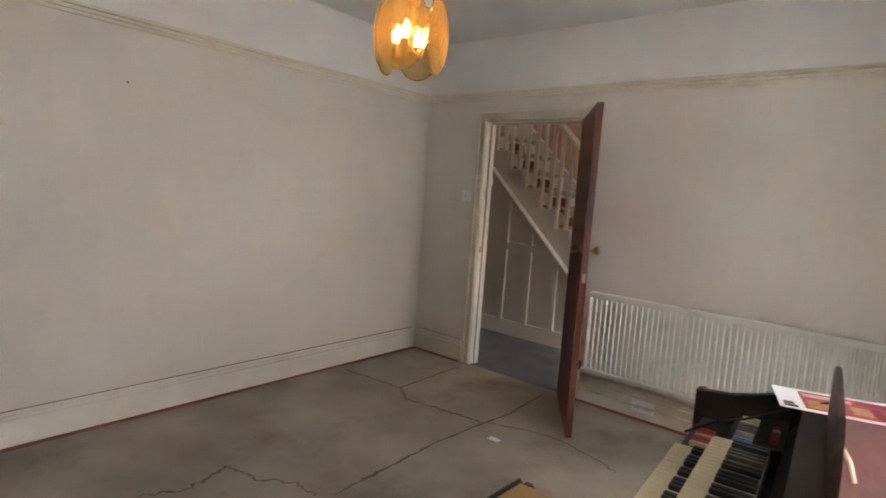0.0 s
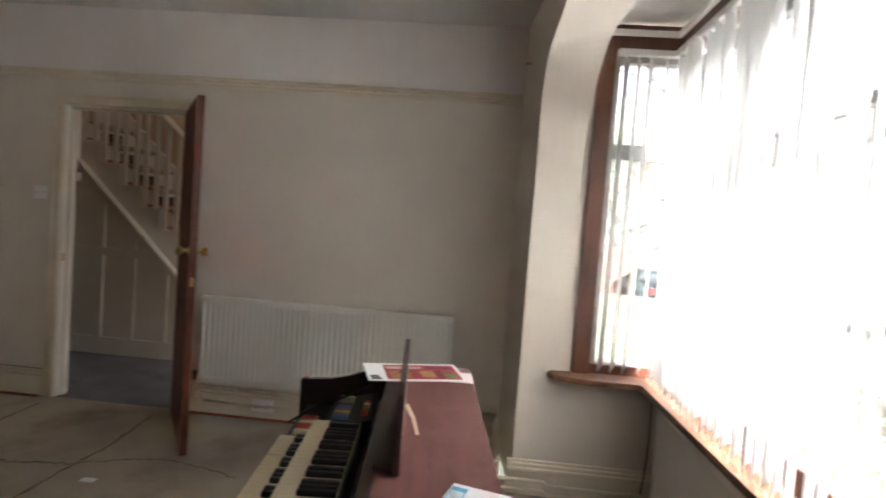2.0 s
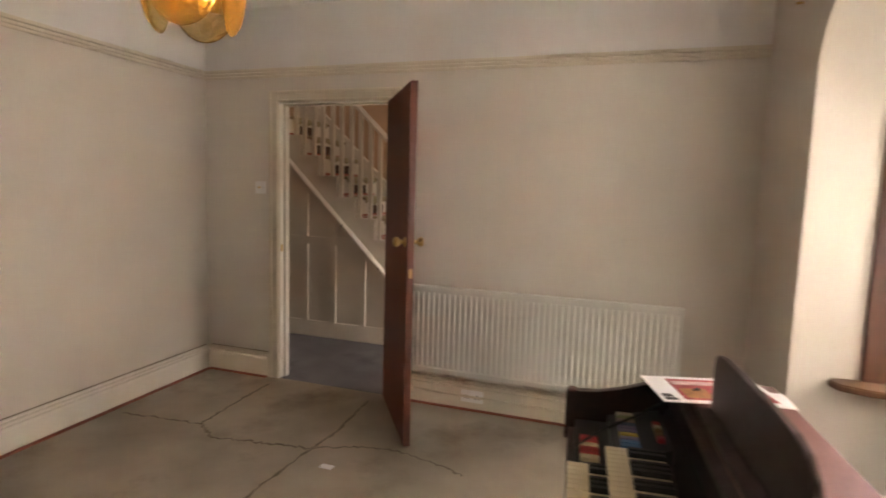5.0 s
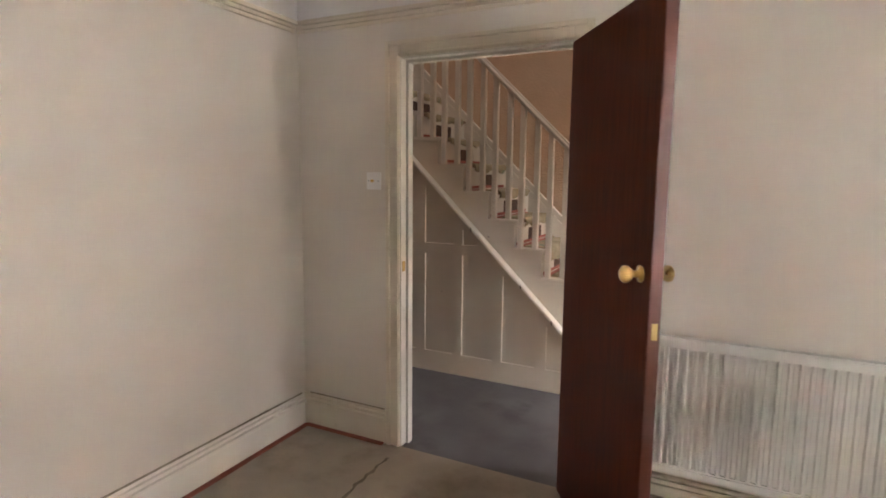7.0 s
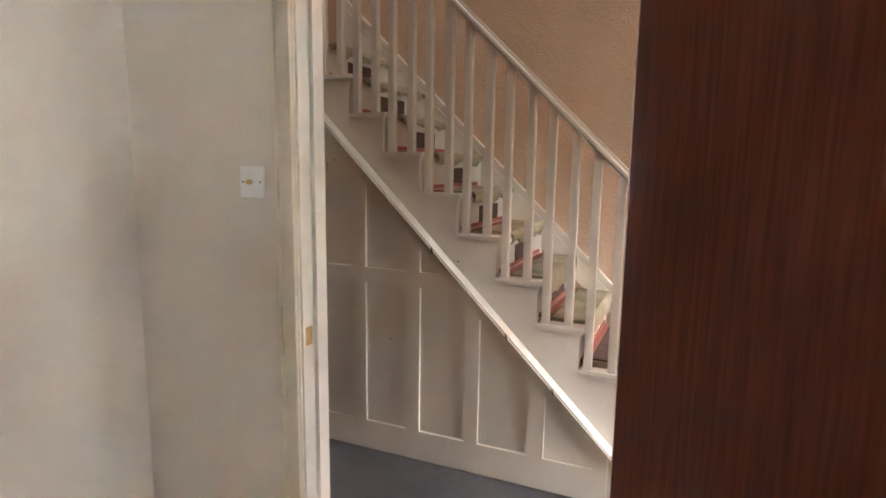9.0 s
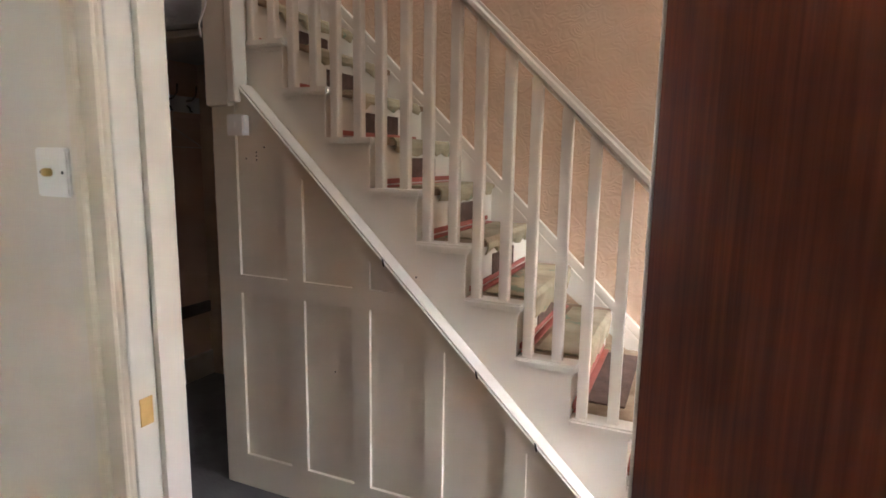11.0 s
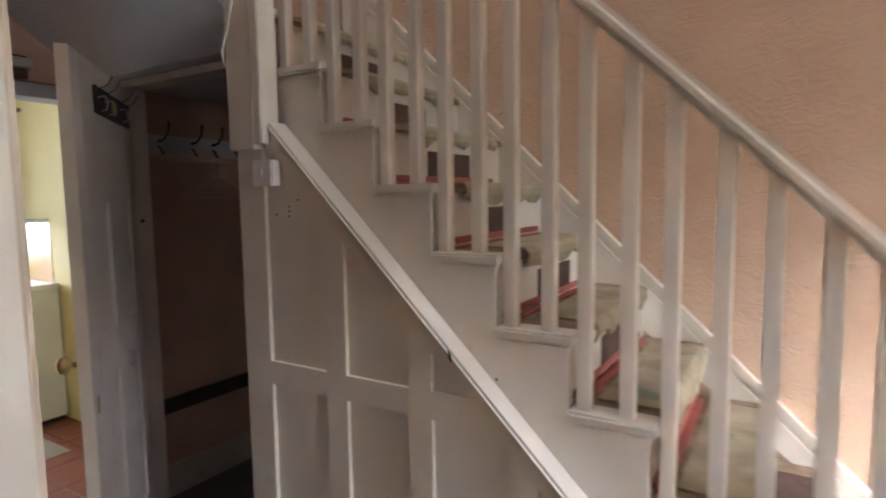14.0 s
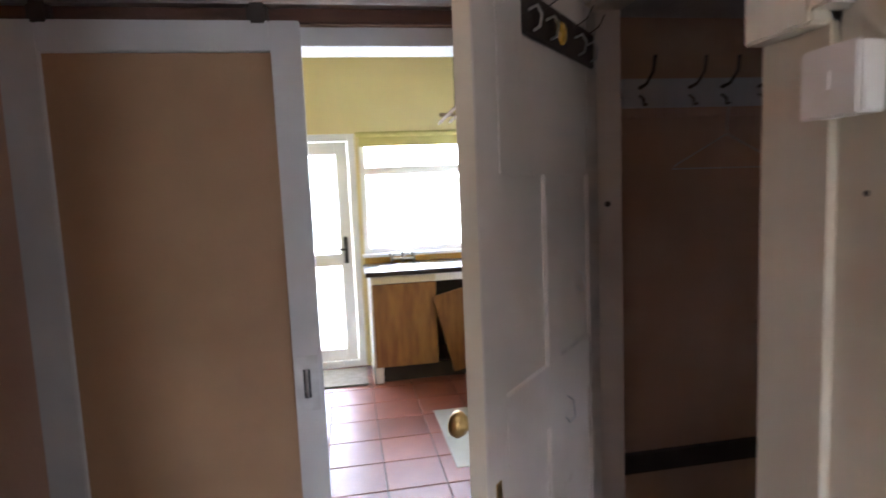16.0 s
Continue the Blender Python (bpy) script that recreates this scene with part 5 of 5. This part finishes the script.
# sink unit
UX = KX + 0.52
su = thing("sink_unit", (KX + 0.26, 1.1, KF), "sink base unit with one pine door and one hanging askew", "kitchen unit")
part("end_panel", B((KX + 0.02, UX - 0.02, 0.63, 0.65, KF, 0.76)), M["upvc"], su)
part("top_rail", B((UX - 0.04, UX - 0.02, 0.65, 1.62, 0.70, 0.76), r=0.002), M["upvc"], su)
part("leg", B((UX - 0.10, UX - 0.02, 0.63, 0.70, KF, 0.06), r=0.003), M["upvc"], su)
part("plinth", B((UX - 0.08, UX - 0.06, 0.70, 1.62, KF, 0.05)), M["dark_wood"], su)
# inner floor and back sheet, coloured dark brown all over
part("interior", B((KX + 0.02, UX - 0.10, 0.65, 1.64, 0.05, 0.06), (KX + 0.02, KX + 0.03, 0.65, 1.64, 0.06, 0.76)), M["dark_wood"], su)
part("drawer_front", B((UX - 0.02, UX, 0.645, 1.13, 0.705, 0.755), r=0.003), M["trim"], su, "pale drawer front")
part("cabinet_door", B((UX - 0.02, UX, 0.645, 1.13, 0.06, 0.70), r=0.004), M["pine"], su, "stained pine door")
dd = B((-0.01, 0.01, -0.235, 0.235, -0.32, 0.32), r=0.004)
dd.transform(Matrix.Translation((UX + 0.03, 1.40, 0.34)) @ pose(0, 0, 0, 14, 6, 0))
part("cabinet_door", dd, M["pine"], su, "pine door hanging askew")
wt = thing("worktop_sink", (KX + 0.27, 1.1, 0.78), "stainless steel sink top with drainer", "sink")
part("top", B((KX + 0.005, UX + 0.015, 0.60, 1.66, 0.77, 0.80), r=0.006), M["steel"], wt)
part("edge", B((UX + 0.0155, UX + 0.022, 0.60, 1.66, 0.765, 0.80)), M["dark_wood"], wt, "dark worktop edge")
bw = lathe(bmesh.new(), [(0.155, 0.0), (0.165, 0.004), (0.15, 0.003), (0.14, -0.004), (0.10, -0.012), (0.0, -0.014)], Matrix.Translation((KX + 0.27, 0.92, 0.803)) @ Matrix.Diagonal((1, 1.25, 1, 1)), 28)
part("bowl", bw, M["alu"], wt, smooth=True)
tap = thing("mixer_tap", (KX + 0.09, 0.93, 0.8), "chrome mixer tap behind the sink bowl", "tap")
part("body", tube(bmesh.new(), [(KX + 0.09, 0.84, 0.84), (KX + 0.09, 1.02, 0.84)], 0.012), M["steel"], tap, smooth=True)
part("spout", tube(bmesh.new(), [(KX + 0.09, 0.93, 0.80), (KX + 0.09, 0.93, 0.88), (KX + 0.13, 0.93, 0.92), (KX + 0.20, 0.93, 0.91), (KX + 0.22, 0.93, 0.88)], 0.010), M["steel"], tap, smooth=True)
for y in (0.84, 1.02):
    part("handle", lathe(bmesh.new(), [(0.012, 0.80), (0.012, 0.86), (0.024, 0.87), (0.024, 0.89), (0.01, 0.90)], Matrix.Translation((KX + 0.09, y, 0)), 10), M["steel"], tap, smooth=True)
# mustard splashback tiles
back = structure("trim_splashback", B((KX + 0.0005, KX + 0.004, 0.62, KY1 - 0.0005, 0.80, 0.858), (KX + 0.0005, KX + 0.004, 1.565, KY1 - 0.001, 0.858, 1.28)), M["mustard"], "mustard tiled splashback")
structure("trim_splashback_side", B((KX + 0.005, -3.2, KY1 - 0.004, KY1 - 0.0005, 0.80, 1.28)), M["mustard"], "mustard tiled splashback")
# boiler cupboard and worktop end at the side wall
wc = thing("wall_cupboard", (-4.2, 1.6, 1.33), "white wall cupboard over the worktop", "cupboard")
part("body", B((-4.22, -3.70, 1.50, KY1 - 0.006, 1.36, 2.18), r=0.004), M["upvc"], wc)
part("door", B((-4.20, -3.72, 1.482, 1.498, 1.38, 2.16), r=0.003), M["upvc"], wc)
tu = thing("white_appliance", (-3.45, 1.5, KF), "tall white appliance beside the sink unit", "appliance")
part("body", B((-3.72, -3.12, 1.36, KY1 - 0.01, KF + 0.03, 0.84), r=0.01), M["upvc"], tu)
part("lid", B((-3.73, -3.11, 1.345, KY1 - 0.008, 0.842, 0.872), r=0.006), M["upvc"], tu)
part("plinth", B((-3.70, -3.14, 1.38, KY1 - 0.02, KF, KF + 0.03)), M["dark_plastic"], tu)
sh = thing("wall_shelf", (-3.9, 1.6, 1.28), "thin white shelf on the kitchen wall", "shelf")
part("board", B((-4.3, -3.2, 1.50, KY1 - 0.0065, 1.285, 1.305), r=0.002), M["upvc"], sh)
# clothes airer hung from the ceiling
ai = thing("clothes_airer", (-3.0, 1.25, 1.9), "wooden slatted clothes airer hung on cords", "airer")
for y in (1.18, 1.26, 1.34):
    part("slat", tube(bmesh.new(), [(-3.8, y, 1.88 - (1.34 - y) * 0.1), (-2.6, y, 1.93 - (1.34 - y) * 0.1)], 0.011, 8), M["tread_wood"], ai)
for x in (-3.6, -2.8):
    part("cross_bar", B((x - 0.01, x + 0.01, 1.15, 1.37, 1.885, 1.91), r=0.002), M["tread_wood"], ai)
    part("cord", tube(bmesh.new(), [(x, 1.26, 1.91), (x, 1.26, 2.5)], 0.003, 5), M["cable"], ai)
whole("vinyl_offcut", B((-3.35, -2.55, 0.98, 1.45, KF + 0.0015, KF + 0.005)), mat("grey_vinyl", (0.42, 0.42, 0.38), 0.5, (0.33, 0.32, 0.26), 3, 6), "grey-white vinyl flooring offcut on the tiles", "vinyl")
whole("door_mat", B((KX + 0.06, KX + 0.5, -0.1, 0.58, KF + 0.0015, KF + 0.012), r=0.004), mat("worn_mat", (0.30, 0.26, 0.20), 0.95, (0.22, 0.19, 0.14), 20, 6, 0.5, 200), "worn pale doormat at the back door", "mat")
# quarry tiles
tm = mesh_of("tile", box(bmesh.new(), 0.003, tile_w - 0.003, 0.003, tile_w - 0.003, -0.011, 0.0, r=0.002, seg=1), M["quarry"])
kfloor = bpy.data.objects["floor_kitchen"]
random.seed(2)
for i in range(10):
    for j in range(9):
        o = new("tile", tm)
        o.parent = kfloor
        o.matrix_basis = Matrix.Translation((KX + 0.005 + i * tile_w - 0.02, KY0 + 0.005 + j * tile_w, KF + random.uniform(-0.0008, 0.0008)))
for o in set(bpy.data.objects) - _before:
    if o.parent is None:
        o.matrix_basis = Matrix.Translation(KO) @ o.matrix_basis

# ---- outside ----
M["land"] = mat("rough_hillside", (0.068, 0.078, 0.048), 0.95, (0.042, 0.05, 0.036), 0.05, 9, spots=(0.13, 0.11, 0.075), spot_scale=0.06, spot_at=(0.48, 0.7))
M["asphalt"] = mat("asphalt", (0.06, 0.06, 0.06), 0.9, (0.045, 0.045, 0.045), 3, 8, 0.2, 80)
M["leaf"] = mat("hedge_leaf", (0.065, 0.09, 0.045), 0.6, (0.04, 0.06, 0.03), 9, 3)
M["spring_leaf"] = mat("spring_leaf", (0.11, 0.13, 0.045), 0.6, (0.07, 0.09, 0.03), 9, 3)
M["bark"] = mat("grey_bark", (0.27, 0.24, 0.21), 0.9, (0.12, 0.10, 0.085), 8, 6, 0.3, 40)
M["white_roof"] = mat("white_corrugated_roof", (0.62, 0.62, 0.60), 0.7, (0.52, 0.52, 0.50), 2, 6)
M["slate"] = mat("dark_slate_roof", (0.10, 0.095, 0.095), 0.8, (0.07, 0.065, 0.065), 3, 6)
M["render_wall"] = mat("weathered_outside_wall", (0.36, 0.33, 0.29), 0.9, (0.27, 0.24, 0.21), 1.5, 7, 0.2, 30)
M["car_silver"] = mat("silver_car_paint", (0.42, 0.44, 0.47), 0.25, (0.38, 0.40, 0.43), 3, 3, metal=0.6)
M["car_dark"] = mat("dark_green_car_paint", (0.02, 0.045, 0.045), 0.25, (0.015, 0.035, 0.035), 3, 3, metal=0.4)
M["car_glass"] = mat("car_glass", (0.03, 0.04, 0.045), 0.08, (0.02, 0.03, 0.035), 2, 2)
M["tyre"] = mat("tyre_rubber", (0.015, 0.015, 0.015), 0.85)
M["tail"] = mat("red_tail_lamp", (0.35, 0.01, 0.01), 0.2)
M["fence_brown"] = mat("brown_fence_board", (0.12, 0.06, 0.045), 0.8, (0.085, 0.045, 0.033), 4, 7, stretch=(4, 4, 0.6))


def land_z(x, y):
    r = math.hypot(x - 4.0, y + 2.0)
    a = math.atan2(y + 2.0, x - 4.0)
    z = -3.0
    if r > 6 and 0.95 < a < 2.6:  # bank to the north
        z += 2.9 * min(1.0, (r - 6) / 6) * min(1.0, (a - 0.95) / 0.2)
    if r > 13:
        z -= 5.5 * min(1.0, (r - 13) / 45) ** 0.9
    if r > 110:
        k = min(1.0, (r - 110) / 420)
        z += (84 + 8 * math.sin(a * 3.0 + 0.6)) * (k * k * (3 - 2 * k)) * (1.0 - 0.45 * max(0.0, math.sin(a - 0.95)))
    if r > 60:
        z += 2.2 * noise.noise((x * 0.02, y * 0.02, 0.3)) * min(1, (r - 60) / 60) + 4.0 * noise.noise((x * 0.006, y * 0.006, 2.3)) * min(1, (r - 60) / 200)
    return z


def land():
    bm = bmesh.new()
    rs = [0, 5, 9, 13, 18, 25, 35, 48, 65, 90, 120, 160, 210, 270, 340, 420, 500, 560, 700, 1200, 2500, 4500]
    n = 96
    rings = []
    for r in rs[1:]:
        ring = []
        for k in range(n):
            x, y = 4 + r * math.cos(2 * math.pi * k / n), -2 + r * math.sin(2 * math.pi * k / n)
            ring.append(bm.verts.new((x, y, land_z(x, y) if r < 600 else land_z(4 + 560 * math.cos(2 * math.pi * k / n), -2 + 560 * math.sin(2 * math.pi * k / n)) - (r - 560) * 0.02)))
        rings.append(ring)
    c = bm.verts.new((4, -2, -3.0))
    for k in range(n):
        bm.faces.new((c, rings[0][k], rings[0][(k + 1) % n]))
    for a, b in zip(rings, rings[1:]):
        for k in range(n):
            bm.faces.new((a[k], b[k], b[(k + 1) % n], a[(k + 1) % n]))
    return bm


structure("ground", land(), M["land"], "rough ground falling to a wooded valley side", smooth=True)
structure("pavement", B((7.8, 13.6, -14, 6.5, -3.06, -2.95)), M["asphalt"], "asphalt parking strip")
structure("wall_garden", B((7.35, 7.6, -9, 4.5, -3.2, -1.95), r=0.02), M["render_wall"], "low weathered garden wall")


def leaves(centres, n, spread, size, seed, bm=None):
    rnd = random.Random(seed)
    verts, faces = [], []
    for cx, cy, cz in centres:
        for _ in range(n):
            p = Vector((cx, cy, cz)) + Vector((rnd.gauss(0, spread[0]), rnd.gauss(0, spread[1]), rnd.gauss(0, spread[2])))
            u = Vector((rnd.uniform(-1, 1), rnd.uniform(-1, 1), rnd.uniform(-1, 1))).normalized()
            v = u.orthogonal().normalized()
            s = size * rnd.uniform(0.6, 1.3)
            i = len(verts)
            verts += [p - u * s, p + v * s * 0.45, p + u * s, p - v * s * 0.45]
            faces.append((i, i + 1, i + 2, i + 3))
    me = bpy.data.meshes.new("leaves")
    me.from_pydata([tuple(q) for q in verts], [], faces)
    return me


def branch(bm, rnd, p, d, length, r, depth, tips):
    q = p + d * length
    mid = p + d * length * 0.5 + Vector((rnd.uniform(-1, 1), rnd.uniform(-1, 1), 0)) * length * 0.06
    tube(bm, [p, mid, q], [r, r * 0.85, r * 0.68], 5 if depth > 2 else 3)
    if depth == 0:
        tips.append(q)
        return
    for _ in range(3 if depth > 1 else 3):
        nd = (d + Vector((rnd.uniform(-1, 1), rnd.uniform(-1, 1), rnd.uniform(-0.25, 0.75))) * 0.62).normalized()
        branch(bm, rnd, p + (q - p) * rnd.uniform(0.55, 1.0), nd, length * rnd.uniform(0.62, 0.82), r * 0.58, depth - 1, tips)


def tree(x, y, h, seed, leafm, per, label, depth=5, name="tree"):
    rnd = random.Random(seed)
    z = land_z(x, y)
    t = thing(name, (x, y, z - 0.1), label, "tree")
    bm, tips = bmesh.new(), []
    tube(bm, [(x, y, z - 0.1), (x + 0.05, y, z + h * 0.12), (x, y + 0.06, z + h * 0.24)], [h * 0.016, h * 0.013, h * 0.010], 8)
    for k in range(4):
        a = k * 1.57 + rnd.uniform(-0.4, 0.4)
        branch(bm, rnd, Vector((x, y, z + h * (0.16 + 0.03 * k))), Vector((math.cos(a) * 0.55, math.sin(a) * 0.55, 0.9)).normalized(), h * 0.27, h * 0.0065, depth - 1, tips)
    part("trunk", bm, M["bark"], t)
    me = leaves([tuple(p) for p in tips], per, (0.10 * h / 5, 0.10 * h / 5, 0.09 * h / 5), 0.028 * h / 4, seed)
    me.transform(Matrix.Translation((-x, -y, -(z - 0.1))))
    me.materials.append(leafm)
    ob = new("crown", me)
    ob.parent = t
    return t


tree(12.6, 2.6, 7.5, 4, M["spring_leaf"], 2, "bare-branched tree just coming into leaf")
tree(15.5, 6.8, 8.5, 9, M["spring_leaf"], 4, "slender tree with fine pale spring leaves")
tree(9.6, 9.0, 6.0, 14, M["spring_leaf"], 12, "bright green leafy young tree")
tree(20.0, 17.5, 9.0, 17, M["spring_leaf"], 5, "slender tree with fine pale spring leaves")
tree(8.6, 16.5, 8.0, 23, M["spring_leaf"], 14, "bright green leafy young tree")
tree(19.5, 4.5, 9.0, 31, M["spring_leaf"], 3, "bare-branched tree just coming into leaf")

# hedge and brambles beneath the bay
rnd = random.Random(77)
cs = []
for i in range(430):
    x = rnd.uniform(5.35, 7.2)
    y = rnd.uniform(-3.6, 2.6)
    top = 0.58 + 0.32 * noise.noise((x * 0.9, y * 0.9, 4.0)) - 0.12 * abs(y + 0.4)
    cs.append((x, y, rnd.uniform(-2.9, top - 0.2)))
me = leaves(cs, 55, (0.13, 0.13, 0.13), 0.034, 78)
me.materials.append(M["leaf"])
tagged(new("hedge", me), "dense green hedge and brambles below the window", "hedge", kind="stuff")
tw = bmesh.new()
for i in range(150):
    x, y = rnd.uniform(5.4, 7.0), rnd.uniform(-3.4, 2.0)
    p = Vector((x, y, -1.6))
    pts, d = [p], Vector((rnd.uniform(-0.3, 0.3), rnd.uniform(-0.3, 0.3), 1))
    for k in range(6):
        d = (d + Vector((rnd.uniform(-0.25, 0.25), rnd.uniform(-0.25, 0.25), -0.10))).normalized()
        pts.append(pts[-1] + d * rnd.uniform(0.24, 0.42))
    tube(tw, pts, [0.006, 0.005, 0.005, 0.004, 0.003, 0.003, 0.002], 4)
tagged(new("brambles", mesh_of("brambles", tw, M["bark"])), "tangled bare bramble stems above the hedge", "brambles", kind="stuff")

# woods on the far hillside
cs = []
for i in range(4200):
    a, r = rnd.uniform(-0.2, 1.75), rnd.uniform(70, 480)
    x, y = 4 + r * math.cos(a), -2 + r * math.sin(a)
    cs.append((x, y, land_z(x, y) + 1.5))
me = leaves(cs, 14, (2.2, 2.2, 1.6), 1.6, 5)
me.materials.append(mat("far_wood", (0.065, 0.075, 0.065), 0.95, (0.042, 0.05, 0.045), 0.08, 6))
tagged(new("far_woods", me), "bare and budding woods on the valley side", "woods", kind="stuff")


def shed(name, x, y, w, d, h, rz, roofm, label, base):
    t = thing(name, None, label, "garage", m=pose(x, y, base, 0, 0, rz))
    part("wall", local(t, B((-w / 2, w / 2, -d / 2, d / 2, -0.6, h))), M["render_wall"], t)
    rf = prism(bmesh.new(), [(-w / 2 - 0.2, h), (w / 2 + 0.2, h + 0.45), (w / 2 + 0.2, h + 0.53), (-w / 2 - 0.2, h + 0.08)], "y", -d / 2 - 0.15, d / 2 + 0.15)
    rib = bmesh.new()
    for k in range(int(d / 0.25)):
        yy = -d / 2 + k * 0.25
        prism(rib, [(-w / 2 - 0.2, h + 0.08), (w / 2 + 0.2, h + 0.53), (w / 2 + 0.2, h + 0.56), (-w / 2 - 0.2, h + 0.11)], "y", yy, yy + 0.06)
    r = part("roof", local(t, rf), roofm, t)
    part("roof_rib", local(t, rib), roofm, r)
    part("door", local(t, B((-w / 2 - 0.03, -w / 2 - 0.002, -0.7, 0.7, 0.0, h - 0.25), r=0.01)), M["fence_brown"], t)


shed("garage", 16.8, 8.6, 4.5, 3.2, 2.0, 25, M["white_roof"], "low garage with white corrugated sheet roof", -4.9)
shed("garage", 17.2, 5.4, 4.5, 2.8, 1.9, 25, M["white_roof"], "low garage with white corrugated sheet roof", -4.9)
shed("garage", 16.5, 12.6, 4.0, 3.0, 2.3, 30, M["slate"], "low garage with dark sheet roof", -4.7)


def car(x, y, rz, paint, label, ground=-2.95):
    t = thing("car", None, label, "car", m=pose(x, y, ground, 0, 0, rz))
    side = [(-2.1, 0.28), (-2.12, 0.62), (-2.06, 0.92), (-1.9, 0.98), (-1.45, 1.02), (0.75, 0.98), (1.5, 0.90), (2.02, 0.74), (2.12, 0.5), (2.08, 0.26)]
    b = prism(bmesh.new(), side, "y", -0.86, 0.86)
    bmesh.ops.bevel(b, geom=[e for e in b.edges], offset=0.05, segments=3, affect="EDGES")
    body = part("body", local(t, b), paint, t, smooth=True)
    c = bmesh.new()
    lo = [(-1.98, -0.80), (0.85, -0.80), (0.85, 0.80), (-1.98, 0.80)]
    hi = [(-1.55, -0.62), (0.05, -0.62), (0.05, 0.62), (-1.55, 0.62)]
    vl = [c.verts.new((u, v, 0.99)) for u, v in lo]
    vh = [c.verts.new((u, v, 1.46)) for u, v in hi]
    c.faces.new(vl), c.faces.new(list(reversed(vh)))
    for k in range(4):
        c.faces.new((vl[k], vh[k], vh[(k + 1) % 4], vl[(k + 1) % 4]))
    bmesh.ops.bevel(c, geom=[e for e in c.edges], offset=0.05, segments=3, affect="EDGES")
    part("cabin_glass", local(t, c), M["car_glass"], t, smooth=True)
    part("roof", local(t, B((-1.58, 0.08, -0.63, 0.63, 1.45, 1.49), r=0.02)), paint, t, smooth=True)
    for s in (-1, 1):
        for u, v in ((-1.75, -1.56), (0.80, 0.05), (-0.75, -0.75)):
            part("pillar", local(t, tube(bmesh.new(), [(u, s * 0.79, 0.99), (v, s * 0.635, 1.46)], 0.035, 6)), paint, t)
        part("roof_bar", local(t, tube(bmesh.new(), [(-1.5, s * 0.56, 1.49), (-1.4, s * 0.56, 1.53), (-0.1, s * 0.56, 1.53), (0.0, s * 0.56, 1.49)], 0.015, 6)), M["dark_plastic"], t)
        part("tail_lamp", local(t, B((-2.13, -1.98, s * 0.74 - 0.10, s * 0.74 + 0.10, 0.68, 0.92), r=0.02)), M["tail"], t)
        part("mirror", local(t, B((0.50, 0.68, s * 0.93 - 0.07, s * 0.93 + 0.07, 0.98, 1.10), r=0.02)), paint, t)
        for u in (-1.3, 1.3):
            wh = part("wheel", local(t, lathe(bmesh.new(), [(0.20, -0.09), (0.30, -0.10), (0.33, -0.06), (0.33, 0.06), (0.30, 0.10), (0.20, 0.09)], pose(u, s * 0.79, 0.33, 90, 0, 0), 24)), M["tyre"], t, smooth=True)
            part("rim", local(t, lathe(bmesh.new(), [(0.05, -0.11), (0.19, -0.10), (0.20, -0.05), (0.20, 0.05), (0.19, 0.10), (0.05, 0.11)], pose(u, s * 0.79, 0.33, 90, 0, 0), 16)), M["steel"], wh)
    return t


car(12.5, 4.7, 223, M["car_silver"], "silver hatchback parked behind the garden wall")
car(12.6, 1.8, 240, M["car_silver"], "silver hatchback parked beside another")
car(10.1, 19.4, 95, M["car_dark"], "dark green car parked by the fence", land_z(10.1, 19.4) + 0.02)
fence = thing("board_fence", (9.5, 22.5, -1.3), "brown board fence at the roadside", "fence")
for k in range(34):
    part("board", B((6.8 + k * 0.16, 6.8 + k * 0.16 + 0.15, 22.5 + 0.01 * (k % 2), 22.525 + 0.01 * (k % 2), -2.2, 0.75 + 0.03 * math.sin(k * 1.7))), M["fence_brown"], fence)
# timber rack and rubble beside the house, seen through the side window
rack = thing("timber_pile", (5.2, 3.0, -1.75), "pile of pale weathered boards and poles by the house", "timber pile")
rnd = random.Random(6)
for k in range(16):
    a = Vector((rnd.uniform(4.6, 6.2), rnd.uniform(1.8, 4.5), rnd.uniform(-1.5, -0.9)))
    b = a + Vector((rnd.uniform(-1.1, 1.1), rnd.uniform(-0.8, 0.8), rnd.uniform(-0.1, 0.9)))
    part("pole", tube(bmesh.new(), [a, b], rnd.uniform(0.02, 0.045), 6), M["white_roof"] if k % 3 else M["bark"], rack)
part("slab", B((4.5, 6.4, 1.6, 4.7, -3.05, -1.5), r=0.03), M["render_wall"], rack)
shed("neighbour_house", 4.5, 34.0, 8.0, 6.0, 2.6, 90, M["slate"], "brown single-storey building beyond the fence", -2.5)
